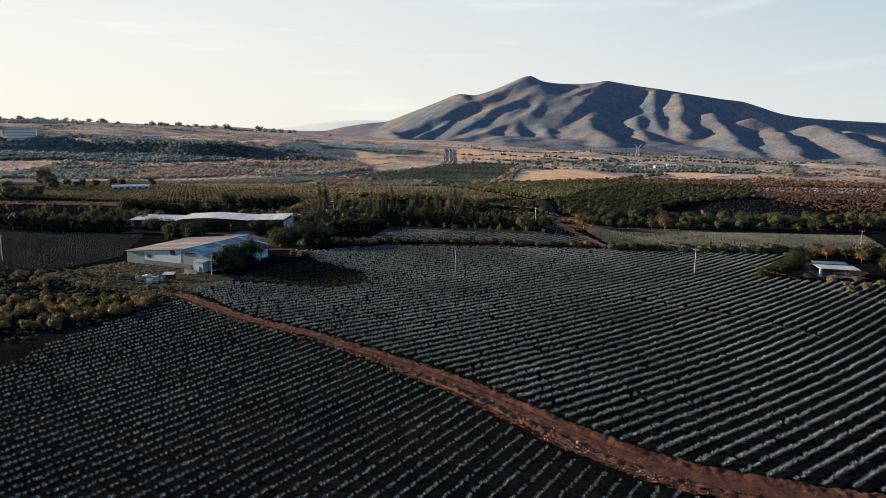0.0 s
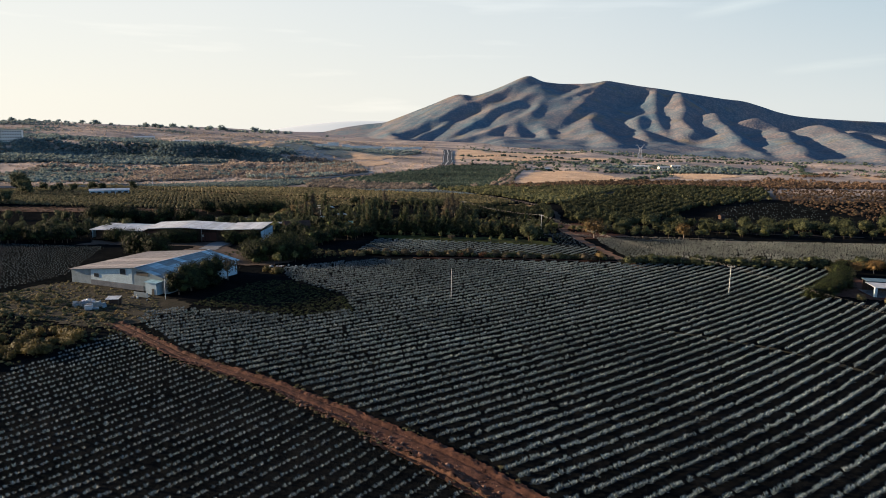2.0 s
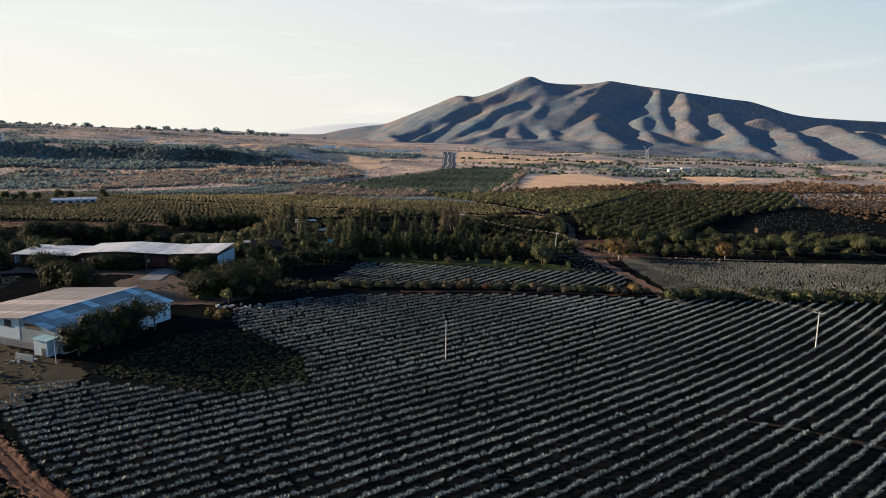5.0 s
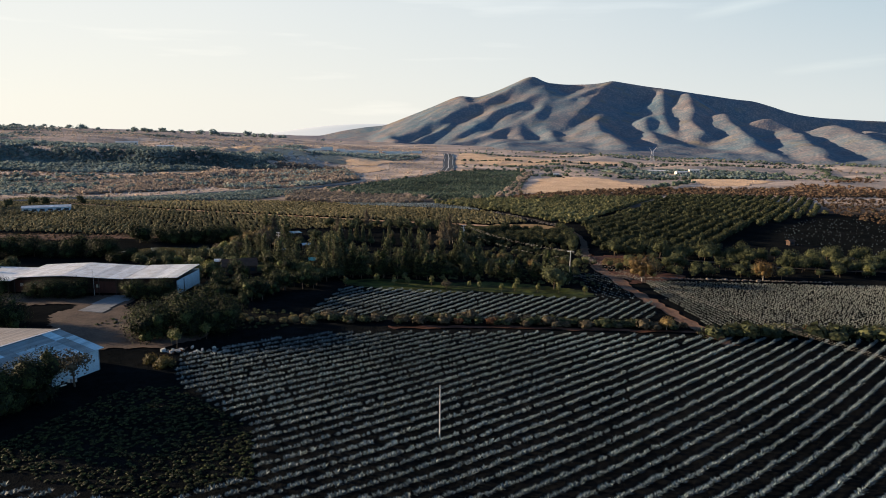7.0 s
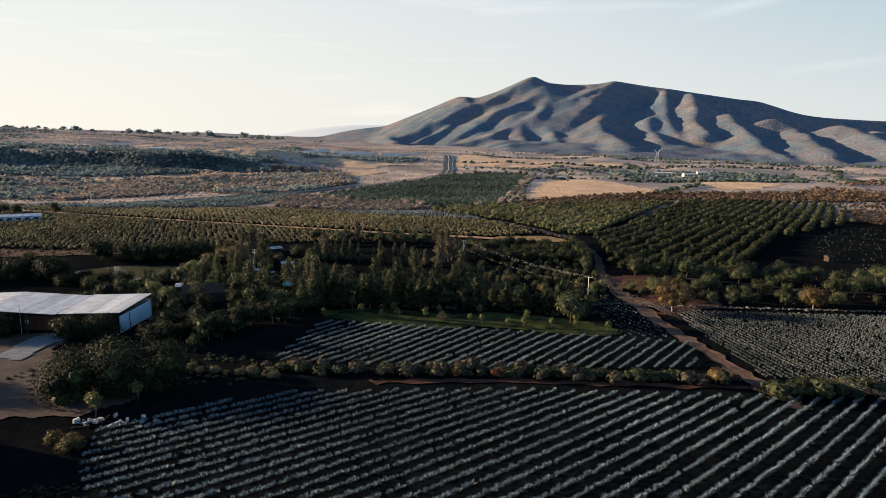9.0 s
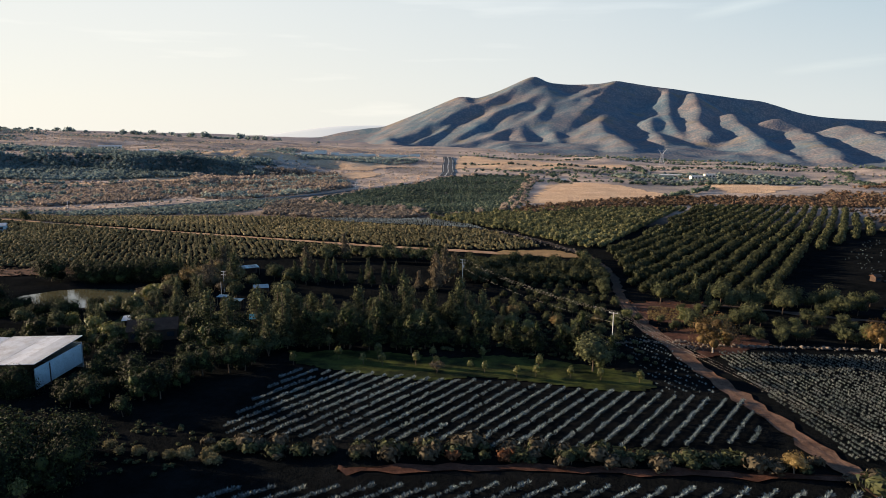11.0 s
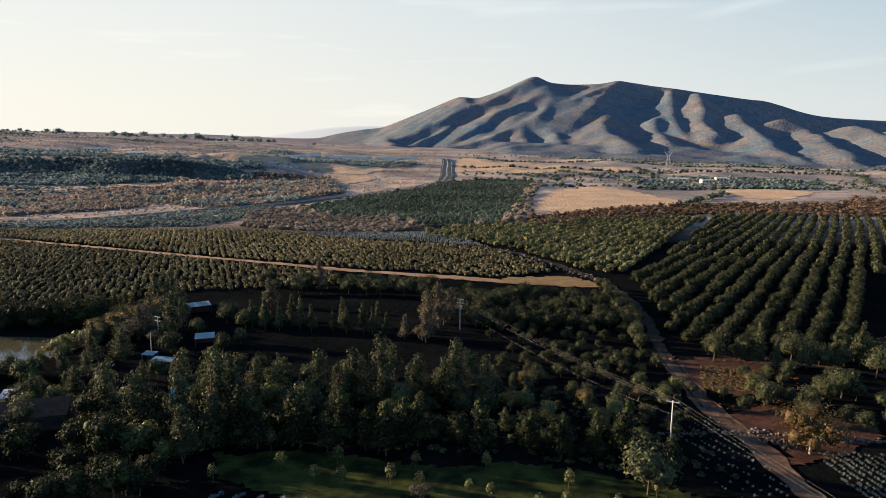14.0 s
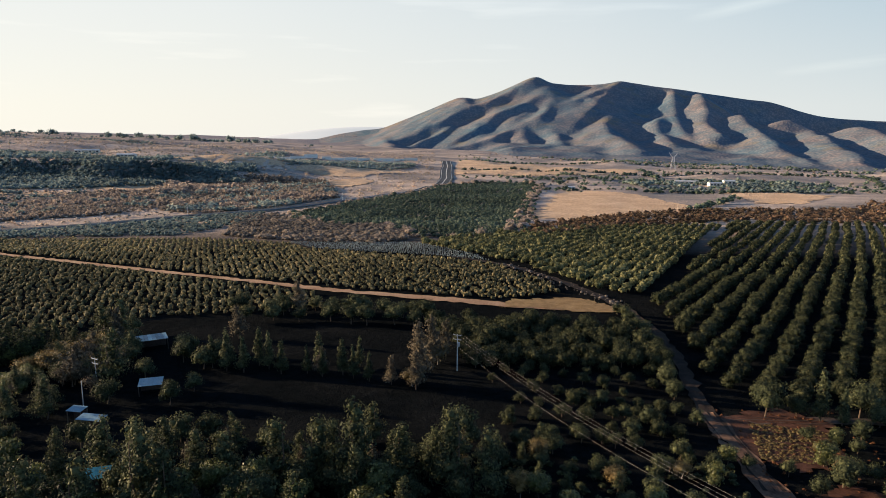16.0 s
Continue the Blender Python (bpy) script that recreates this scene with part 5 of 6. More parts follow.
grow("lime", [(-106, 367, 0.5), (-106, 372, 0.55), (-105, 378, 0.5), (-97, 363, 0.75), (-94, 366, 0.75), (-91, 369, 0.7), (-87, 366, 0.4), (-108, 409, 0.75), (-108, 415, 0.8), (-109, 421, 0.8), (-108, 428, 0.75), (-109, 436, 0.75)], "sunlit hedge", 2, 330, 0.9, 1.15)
grow("bare", [(-97, 437, 1.5), (-99, 446, 1.4), (-99, 457, 1.6), (-94, 430, 1.2)], "bare trees", 2, 335)
grow("round", spots_in([(64, 374), (112, 380), (112, 396), (84, 398), (68, 392)], 16, 95, 3.6), "thicket behind the stone wall", 2, 340, 0.35, 0.6)
grow("round", along((45.5, 428), (51, 468), 9, 0.8, 97) + along((51, 474), (48.5, 504), 6, 0.8, 98) + along((57, 388), (78, 394), 5, 1.2, 99) + [(72, 404, 0.8), (76, 410, 0.9), (78, 399), (83, 404)], "trees along the lane", 3, 350, 0.45, 0.7)
grow("round", [(43, 396), (38, 399), (43, 420), (46, 415), (65, 409), (66, 402), (63, 391), (69, 393), (55, 394), (49, 396), (36, 415), (32, 418), (31, 408), (27, 403), (21, 405), (15, 400), (17, 392), (12, 394), (5, 394), (2, 397), (8, 387), (22, 392), (33, 393), (0, 404), (28, 424)], "small trees by the lane", 3, 360, 0.34, 0.56)
grow("sapling", [(-69, 279, 1.5), (-71, 281, 1.1), (-65, 287, 1.3)], "saplings by the yard", 2, 262)
grow("sapling", along((-40, 355), (36, 343), 13, 1.2, 26) + along((-38, 362), (30, 352), 6, 1.5, 27), "saplings on the lawn", 2, 265)
grow("bare", [(-8, 347, 0.8)], "bare trees", 1, 268)
grow("small_gold", spots_in([(-130, 160), (-110, 158), (-88, 184), (-95, 193), (-122, 190), (-134, 178)], 70, 28, 1.7) + [(-70, 268, 1.0), (-66, 266, 1.1), (-68, 270, 0.8)], "golden bushes", 3, 270, 0.65, 1.15)
grow("small_green", spots_in([(-150, 178), (-124, 182), (-92, 204), (-112, 224), (-150, 222)], 34, 29, 2.4) + along((-67, 304), (-42, 301), 10, 0.8, 30), "low bushes", 3, 280, 0.45, 0.9)
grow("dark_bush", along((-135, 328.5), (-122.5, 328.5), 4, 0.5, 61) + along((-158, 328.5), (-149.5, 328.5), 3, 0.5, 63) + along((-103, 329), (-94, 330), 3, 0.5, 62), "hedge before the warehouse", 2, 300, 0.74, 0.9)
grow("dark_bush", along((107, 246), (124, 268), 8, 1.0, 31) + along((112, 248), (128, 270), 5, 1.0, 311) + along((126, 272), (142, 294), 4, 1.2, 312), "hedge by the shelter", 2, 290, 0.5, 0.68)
grow("round", spots_in([(146, 236), (182, 240), (186, 300), (154, 300), (148, 262)], 12, 32, 5.0), "trees round the shelter", 2, 295, 0.5, 0.85)
grow("old_tree", [(150, 290, 0.62), (141, 286, 0.5), (160, 282, 0.6), (156, 250, 0.75), (152, 240, 0.6)], "golden trees round the shelter", 2, 297, 0.9, 1.1)
grow("small_green", [(139, 284), (145, 292), (134, 290), (127, 241, 1.2), (136, 242), (125, 225), (133, 230, 1.3), (128, 233), (141, 236, 1.4), (120, 244)], "bushes round the shelter", 2, 298, 0.6, 0.95)
bush_cloud("field_edge_bushes", np.array([(x, y, 1.0) for x, y in along((-44, 306), (56, 306), 64, 1.3, 33)] + [(x, y, 1.7) for x, y in along((62, 299), (200, 300), 90, 1.8, 34)]), 1.8, "grove", "low ragged bushes along the field's edge", "bush", 40, 0.3, 0.9)
bush_cloud("field_edge_bushes", np.array(along((-44, 307), (56, 305), 40, 1.6, 35) + along((62, 301), (200, 302), 70, 2.0, 36)), 2.0, "bare", "dry brown bushes along the field's edge", "bush", 40, 0.3, 0.9)
bush_cloud("field_edge_bushes", np.array(along((-8, 306.5), (34, 305), 9, 1.2, 135) + along((64, 301), (150, 302), 9, 1.5, 136)), 1.5, "rust", "rust-brown dead bushes along the field's edge", "bush", 60, 0.26, 1.0)
bush_cloud("rough_grass", scatter([(-160, 140), (-106, 152), (-84, 190), (-96, 214), (-128, 236), (-160, 226)], 900, 37), 0.7, "grove", "rough dark grass and weeds", "grass", 12, 0.45, 0.8)
bush_cloud("rough_grass", scatter([(-100, 296), (-46, 296), (-46, 314), (-92, 322)], 200, 38), 0.6, "grove", "rough weeds beside the yard", "grass", 12, 0.45, 0.8)
bush_cloud("rough_grass", scatter([(53, 400), (67, 398), (72, 413), (57, 417)], 800, 39), 0.42, "gold", "dry golden grass in the clearing", "grass", 12, 0.45, 0.7)
bush_cloud("rough_grass", scatter([(50, 384), (76, 386), (80, 424), (52, 424)], 160, 139), 0.42, "rust", "rust-brown dead weeds in the clearing", "grass", 12, 0.45, 0.8)
bush_cloud("rough_grass", scatter([(8, 511), (50, 505), (44, 527), (14, 524)], 420, 140), 0.30, "gold", "dry tufts on the yellow verge", "grass", 9, 0.5, 0.6)
weeds = np.random.default_rng(91)
verge = []
for (x0, y0), (x1, y1), w in zip(TRACK[:6], TRACK[1:7], (4, 4, 3.8, 4, 5.2, 6)):
    d = Vector((x1 - x0, y1 - y0)).normalized()
    for side in (-1, -1, 1):
        for t in weeds.uniform(0, 1, int(math.hypot(x1 - x0, y1 - y0) * 0.9)):
            o = side * (w * 0.5 + abs(weeds.normal(0.3, 0.5)))
            verge.append((x0 + (x1 - x0) * t - d.y * o, y0 + (y1 - y0) * t + d.x * o, weeds.uniform(0.6, 1.3)))
bush_cloud("verge_weeds", np.array(verge), 0.42, "olive", "low green weeds along the dirt road", "weeds", 9, 0.55, 0.7)
bush_cloud("rough_grass", scatter([(-140, 224), (-124, 206), (-92, 198), (-80, 212), (-92, 230), (-128, 246)], 620, 92), 0.5, "olive", "weeds and dry grass in the shed yard", "grass", 9, 0.5, 0.7)
# dark tufts cover the unplanted notch, drawing the shadow of shed and bushes
bush_cloud("rough_grass", scatter([(-78, 222), (-46, 212), (-31, 219), (-37, 236), (-60, 256), (-70, 250)], 1500, 145), 0.5, "hedge", "dark tufts standing in for the shadow beside the shed", "grass", 6, 0.5, 0.6)
bush_cloud("undergrowth", scatter([(-62, 372), (44, 356), (46, 398), (-60, 398)], 420, 93), 0.9, "grove", "dark undergrowth below the grove", "undergrowth", 12, 0.45, 0.8)
bush_cloud("rough_grass", scatter([(-136, 222), (-124, 208), (-94, 200), (-86, 206), (-100, 222), (-128, 240)], 240, 101), 0.55, "gold", "dry golden grass in the shed yard", "grass", 9, 0.5, 0.7)
bush_cloud("rough_grass", scatter([(-330, 446), (-220, 446), (-165, 458), (-126, 464), (-128, 471), (-330, 476)], 420, 103), 0.9, "red_scrub", "dry tufts on the brown bank", "grass", 9, 0.5, 0.8)
sky_r = np.random.default_rng(41)
sky_line = [(x, y, 0.35 + 1.5 * sky_r.random() ** 3) for x, y in along((-1750, 2150), (-330, 2130), 300, 30, 41) if vnoise(np.float64(x), np.float64(y), 70, 42) + 0.8 * sky_r.random() > 0.15 + 0.25 * (x > -800)]
bush_cloud("hill_trees", np.array(sky_line), 7.0, "dark_scrub", "small trees of uneven height along the hill's skyline", "trees", 30, 0.35, 0.95)

bush_cloud("bank_reeds", np.array(along((-113, 418), (-106, 452), 70, 1.3, 144)), 1.5, "lime", "reeds and brush on the pond's bank, coloured sun-bright", "reeds", 40, 0.3, 1.0)

# ---------------------------------------------------------------- stones along the road's berm
r_st = np.random.default_rng(50)
bm = bmesh.new()
bmesh.ops.create_icosphere(bm, subdivisions=1, radius=1)
for v in bm.verts:
    v.co *= r_st.uniform(0.7, 1.2)
    v.co.z *= 0.6
stone_mesh = bpy.data.meshes.new("stone")
bm.to_mesh(stone_mesh)
bm.free()
sv = np.array([v.co[:] for v in stone_mesh.vertices])
sf = np.array([p.vertices[:] for p in stone_mesh.polygons])


def rubble(name, pts, size, label, material="stone"):
    V, Fc = [], []
    for i, (x, y) in enumerate(pts):
        s = size * r_st.lognormal(0, 0.45)
        a = r_st.uniform(0, 6.28)
        w = np.stack([sv[:, 0] * math.cos(a) - sv[:, 1] * math.sin(a), sv[:, 0] * math.sin(a) + sv[:, 1] * math.cos(a), sv[:, 2]], 1) * s * r_st.uniform(0.7, 1.3, 3)
        V.append(w + (x, y, float(land(x, y)) + 0.1 + 0.25 * s))
        Fc.append(sf + i * len(sv))
    tagged(put(name, as_mesh(name, np.concatenate(V), np.concatenate(Fc)), M[material]), label, "stones", kind="stuff")


berm = []
for (x0, y0), (x1, y1), w, thickly in zip(TRACK[1:], TRACK[2:], (3, 3, 3.2, 3.6, 4.2, 4.8, 5.5, 6, 6), (1.5, 3, 7, 12, 12, 12, 12, 8, 6)):
    n = int(math.hypot(x1 - x0, y1 - y0) * thickly)
    d = Vector((x1 - x0, y1 - y0)).normalized()
    for k in range(n):
        t = r_st.uniform()
        o = -(w * 0.66) + r_st.normal(0, 0.8)
        berm.append((x0 + (x1 - x0) * t - d.y * o * 1.0, y0 + (y1 - y0) * t + d.x * o * 1.0))
rubble("berm_stones", berm, 0.13, "broken stones and clods along the road's edge")
clods = []
for (x0, y0), (x1, y1), w in zip(TRACK[1:], TRACK[2:], (4, 3.8, 4, 5.2, 6, 6.5, 7.5, 8, 8)):
    d = Vector((x1 - x0, y1 - y0)).normalized()
    for k in range(int(math.hypot(x1 - x0, y1 - y0) * 3)):
        t, o = r_st.uniform(), w * r_st.uniform(-0.5, 0.55)
        clods.append((x0 + (x1 - x0) * t - d.y * o, y0 + (y1 - y0) * t + d.x * o))
rubble("road_clods", clods, 0.08, "loose clods of red earth on the dirt road")
rubble("dry_stone_wall", along((62, 374), (130, 373), 330, 0.5, 51) + along((36, 374), (58, 377), 120, 0.7, 52) + along((54, 374), (60, 372), 60, 1.4, 54), 0.24, "tumbled dry stone wall", "wall_stone")
rubble("lane_stones", along((14, 600), (52, 518), 120, 2.2, 53), 0.35, "pale boulders beside the curving lane", "wall_stone")

# ---------------------------------------------------------------- buildings
def shed():
    """Wide low-pitched shed: the ridge runs along local y, the west slope is long."""
    z = float(land(-101, 240))
    e = thing("farm_shed", -101, 237, z, "white farm shed with wide rusty sheet-metal roof", "shed", turn=-19)
    W, E, N = -27.0, 12.0, 32.5
    hw, hr, he = 4.2, 7.0, 4.6

    def roof_z(x):
        return hw + (hr - hw) * (x - W) / -W if x < 0 else hr + (he - hr) * x / E

    # the end walls follow the slope of the roof
    for nm, y0 in (("front_wall", 0.0), ("back_wall", N - 0.25)):
        bm = bmesh.new()
        for x0, x1 in ((W, -19.0), (-19.0, 0.0), (0.0, E)):
            ring = [(x0, -0.4), (x1, -0.4), (x1, roof_z(x1) - 0.05), (x0, roof_z(x0) - 0.05)]
            a = [bm.verts.new((x, y0, zz)) for x, zz in ring]
            c2 = [bm.verts.new((x, y0 + 0.25, zz)) for x, zz in ring]
            bm.faces.new(a)
            bm.faces.new(c2[::-1])
            for i in range(4):
                bm.faces.new((a[i], c2[i], c2[(i + 1) % 4], a[(i + 1) % 4]))
        bmesh.ops.recalc_face_normals(bm, faces=bm.faces)
        part(nm, bm, M["grey_block"], e)
    part("side_wall", boxes((W, 0.25, -0.4, W + 0.25, N - 0.25, hw - 0.08)), M["grey_block"], e)
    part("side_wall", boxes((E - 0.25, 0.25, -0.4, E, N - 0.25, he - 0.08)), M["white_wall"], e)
    bm = bmesh.new()
    ring = [(-18.5, 1.6), (-1.6, 1.6), (-1.6, roof_z(-1.6) - 0.3), (-18.5, roof_z(-18.5) - 0.3)]
    bm.faces.new([bm.verts.new((x, -0.06, zz)) for x, zz in ring])
    r2 = bmesh.ops.extrude_face_region(bm, geom=bm.faces[:])
    for v in r2["geom"]:
        if isinstance(v, bmesh.types.BMVert):
            v.co.y = -0.003
    bmesh.ops.recalc_face_normals(bm, faces=bm.faces)
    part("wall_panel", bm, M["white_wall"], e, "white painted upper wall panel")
    part("plinth", boxes((-18.5, -0.35, -0.4, 3.0, -0.02, 1.5), bevel=0.03), M["concrete"], e, "low grey concrete plinth")
    for x0, z0, x1, z1 in ((-17.2, 2.6, -15.2, 3.7), (-6.3, 4.4, -4.1, 6.1)):
        w = part("window", boxes((x0 - 0.1, -0.14, z0 - 0.1, x1 + 0.1, -0.065, z1 + 0.1), bevel=0.01), M["steel"], e)
        part("pane", boxes((x0, -0.17, z0, x1, -0.145, z1)), M["glass"], w, "dark glass pane")
    part("opening", boxes((0.2, -0.07, 4.6, 4.8, -0.005, 5.8)), M["dark_open"], e, "dark ventilation opening under the eaves")
    # roof sheets, each strip lapped over the next
    n = 15
    for k in range(n):
        y0, y1 = -0.7 + (N + 1.4) * k / n, -0.7 + (N + 1.4) * (k + 1) / n - 0.03
        lift = 0.06 + 0.03 * (k % 2)
        part("roof_sheet", slab([(W - 0.8, y0, roof_z(W) + lift - 0.08), (0, y0, hr + lift), (0, y1, hr + lift), (W - 0.8, y1, roof_z(W) + lift - 0.08)], 0.05), M["roof"], e)
        cut = (0.02, E * 0.36, E * 0.70, E + 0.7)
        for x0, x1 in zip(cut, cut[1:]):
            za, zb = hr + (he - 0.15 - hr) * x0 / (E + 0.7), hr + (he - 0.15 - hr) * x1 / (E + 0.7)
            part("roof_sheet", slab([(x0, y0, za + lift), (x1 + 0.12, y0, zb + lift - 0.03), (x1 + 0.12, y1, zb + lift - 0.03), (x0, y1, za + lift)], 0.05), M["roof_blue"], e)
    part("ridge_cap", boxes((-0.3, -0.75, hr + 0.10, 0.3, N + 0.75, hr + 0.17), bevel=0.03), M["steel"], e)
    part("yard_wall", boxes((5.4, -6.6, -0.4, 10.6, -6.3, 1.5), bevel=0.02), M["grey_block"], e, "low grey block wall")
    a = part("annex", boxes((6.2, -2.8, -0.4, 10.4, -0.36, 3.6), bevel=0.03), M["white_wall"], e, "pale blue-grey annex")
    part("roof", slab([(5.9, -3.1, 3.72), (10.7, -3.1, 3.67), (10.7, -0.1, 3.90), (5.9, -0.1, 3.95)], 0.10), M["roof_blue"], a)
    part("door", boxes((8.6, -2.86, -0.3, 9.6, -2.805, 1.8), bevel=0.01), M["dark_open"], a)


def warehouse():
    z = float(land(-120, 336))
    e = thing("warehouse", -120, 333, z, "long open-fronted warehouse with pale sheet-metal roofs", "warehouse")
    # west, middle and east bays, (x0, x1, front height, back height)
    # and how far each roof rises from its west to its east edge
    bays = [(-48.5, -24.5, 4.8, 5.3, -0.3), (-24.0, -8.1, 5.6, 6.2, 0.9), (-8.0, 11.6, 6.5, 7.1, -0.8), (12.2, 29.0, 5.9, 6.6, 0.6)]
    for x0, x1, hf, hb, rise in bays:
        n = max(3, int((x1 - x0) / 4))
        for k in range(n):
            a, c2 = x0 + (x1 - x0) * k / n, x0 + (x1 - x0) * (k + 1) / n - 0.04
            s = 0.02 * (k % 2)
            ea, ec = -rise * (a - x0) / (x1 - x0), -rise * (c2 - x0) / (x1 - x0)
            part("roof_sheet", slab([(a, -2.5, hf + s - ea), (c2, -2.5, hf + s - ec), (c2, 15.5, hb + s - ec), (a, 15.5, hb + s - ea)], 0.12), M["roof_white"], e)
        for k in range(int((x1 - x0) / 6) + 1):
            part("post", boxes((x0 + 0.3 + k * 5.6, -2.2, -0.6, x0 + 0.50 + k * 5.6, -2.0, hf - 0.75)), M["brick"], e)
        part("back_wall", boxes((x0, 14.6, -0.8, x1, 14.9, hb - 0.8)), M["grey_block"], e)
        part("front_wall", boxes((x0, 2.4, -0.8, x1, 2.7, hf - 0.75)), M["brick"], e, "brown brick inner wall")
    # red-brown double doors, each leaf with a small white notice
    for xd, width, notices in ((-26.4, 9.2, (2.2, 6.6)), (-0.2, 7.2, (1.0,))):
        for leaf in (0, 1):
            x0, x1 = xd + leaf * width / 2 + 0.03, xd + (leaf + 1) * width / 2 - 0.03
            d = part("door", boxes((x0, 2.26, -0.6, x1, 2.38, 3.7), bevel=0.02), M["door_red"], e, "red-brown sheet-metal door")
            part("rail", boxes((x0, 2.22, 1.5, x1, 2.255, 1.62), bevel=0.01), M["door_red"], d)
            for o in notices:
                if x0 < xd + o < x1:
                    part("notice", boxes((xd + o - 0.5, 2.20, 1.7, xd + o + 0.5, 2.255, 2.7), bevel=0.01), M["lime_wash"], d, "small white square notice")
    w = part("window", boxes((-40.6, 2.30, 1.6, -39.4, 2.38, 2.8), bevel=0.01), M["white_wall"], e)
    part("pane", boxes((-40.45, 2.26, 1.75, -39.55, 2.295, 2.65)), M["glass"], w)
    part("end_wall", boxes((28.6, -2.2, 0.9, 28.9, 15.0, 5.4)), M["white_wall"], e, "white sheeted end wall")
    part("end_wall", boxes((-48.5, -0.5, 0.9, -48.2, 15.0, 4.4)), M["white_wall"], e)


def shelter():
    z = float(land(135, 253))
    e = thing("open_shelter", 135, 253.5, z, "open-sided shelter with flat white roof", "shelter", turn=-6)
    part("roof", slab([(-7.6, -5.0, 3.25), (6.2, -5.0, 3.1), (6.2, 2.2, 3.3), (-7.6, 2.2, 3.45)], 0.16), M["roof_white"], e)
    part("upper_roof", slab([(-7.0, 2.0, 3.75), (4.8, 2.0, 3.7), (4.8, 6.2, 3.9), (-7.0, 6.2, 3.95)], 0.16), M["roof_blue"], e)
    for x in (-6.9, -2.4, 2.0, 5.5):
        for y in (-4.3, 1.6):
            part("post", boxes((x - 0.08, y - 0.08, -0.3, x + 0.08, y + 0.08, 3.12), bevel=0.02), M["bark"], e)
    part("back_wall", boxes((-6.8, 5.6, -0.3, 4.6, 5.8, 3.7)), M["brick"], e)
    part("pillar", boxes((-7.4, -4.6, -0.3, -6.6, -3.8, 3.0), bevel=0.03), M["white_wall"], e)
    part("floor_slab", boxes((-7.6, -4.8, -0.3, 6.0, 5.6, 0.12), bevel=0.02), M["concrete"], e)


def gable_house(name, x, y, w, d, h, label, wall="white_wall", roof="roof_white", turn=0, rise=1.2, storeys=1, wins=4, category="house"):
    z = float(min(land(x - w / 3, y), land(x + w / 3, y)))
    e = thing(name, x, y, z, label, category, turn=turn)
    part("wall", boxes((-w / 2, -d / 2, -1.0, w / 2, d / 2, h), bevel=0.02), M[wall], e)
    if rise > 0.3:
        bm = bmesh.new()
        pts = [(-w / 2 - 0.4, -d / 2 - 0.4, h), (w / 2 + 0.4, -d / 2 - 0.4, h), (w / 2 + 0.4, 0, h + rise), (-w / 2 - 0.4, 0, h + rise), (-w / 2 - 0.4, d / 2 + 0.4, h), (w / 2 + 0.4, d / 2 + 0.4, h)]
        v = [bm.verts.new((a, b2, c2 + 0.02)) for a, b2, c2 in pts]
        for f in ((0, 1, 2, 3), (3, 2, 5, 4), (0, 3, 4), (1, 5, 2), (0, 4, 5, 1)):
            bm.faces.new([v[i] for i in f])
        bmesh.ops.recalc_face_normals(bm, faces=bm.faces)
        part("roof", bm, M[roof], e)
    else:
        part("roof", boxes((-w / 2 - 0.3, -d / 2 - 0.3, h + 0.01, w / 2 + 0.3, d / 2 + 0.3, h + 0.35), bevel=0.02), M[roof], e)
    for s in range(storeys):
        for k in range(wins):
            xc = -w / 2 + w * (k + 0.5) / wins
            zc = h * (s + 0.55) / storeys
            p = part("window", boxes((xc - w / wins * 0.28, -d / 2 - 0.10, zc - h / storeys * 0.2, xc + w / wins * 0.28, -d / 2 - 0.004, zc + h / storeys * 0.2)), M["glass"], e)
    return e


def small_roof(name, x, y, w, d, h, material, label, turn=0, tilt=0.3):
    z = float(land(x, y))
    e = thing(name, x, y, z, label, "lean-to", turn=turn)
    n = max(3, int(w / 0.9))
    for k in range(n):
        a, c2 = -w / 2 + w * k / n, -w / 2 + w * (k + 1) / n - 0.03
        part("roof_sheet", slab([(a, -d / 2, h), (c2, -d / 2, h), (c2, d / 2, h + tilt), (a, d / 2, h + tilt)], 0.05), M[material], e)
    for sx in (-1, 1):
        for sy in (-1, 1):
            part("post", boxes((sx * (w / 2 - 0.2) - 0.07, sy * (d / 2 - 0.2) - 0.07, -0.4, sx * (w / 2 - 0.2) + 0.07, sy * (d / 2 - 0.2) + 0.07, h - 0.05 + (0 if sy < 0 else tilt - 0.05))), M["bark"], e)
    part("wall", boxes((-w / 2 + 0.2, d / 2 - 0.45, -0.4, w / 2 - 0.2, d / 2 - 0.3, h * 0.8)), M["brick"], e)


shed()
warehouse()
shelter()
small_roof("lean_to", -89, 460, 8.0, 5.0, 3.0, "roof_blue", "corrugated grey lean-to roof among trees", 32)
small_roof("lean_to", -73.5, 427, 5.2, 4.6, 2.4, "blue_sheet", "pale blue sheet roof among trees", 20)
small_roof("lean_to", -75.5, 406, 5.5, 2.6, 2.6, "blue_sheet", "narrow blue-grey sheet roof", -8)
small_roof("lean_to", -80.5, 409.5, 3.4, 2.4, 2.9, "blue_sheet", "small blue-grey sheet roof", -8)
small_roof("lean_to", -60.5, 381.5, 4.0, 2.6, 3.4, "tarp", "teal tarpaulin cover among trees", 20, 0.8)
small_roof("canopy", -98.5, 218.5, 3.6, 3.0, 2.1, "roof_white", "small white canopy beside the scrap heap", 10)
gable_house("garden_house", -86, 373, 12, 8, 3.0, "low house with dark tiled roof in the garden", "brick", "tile_roof", 20, 2.2)
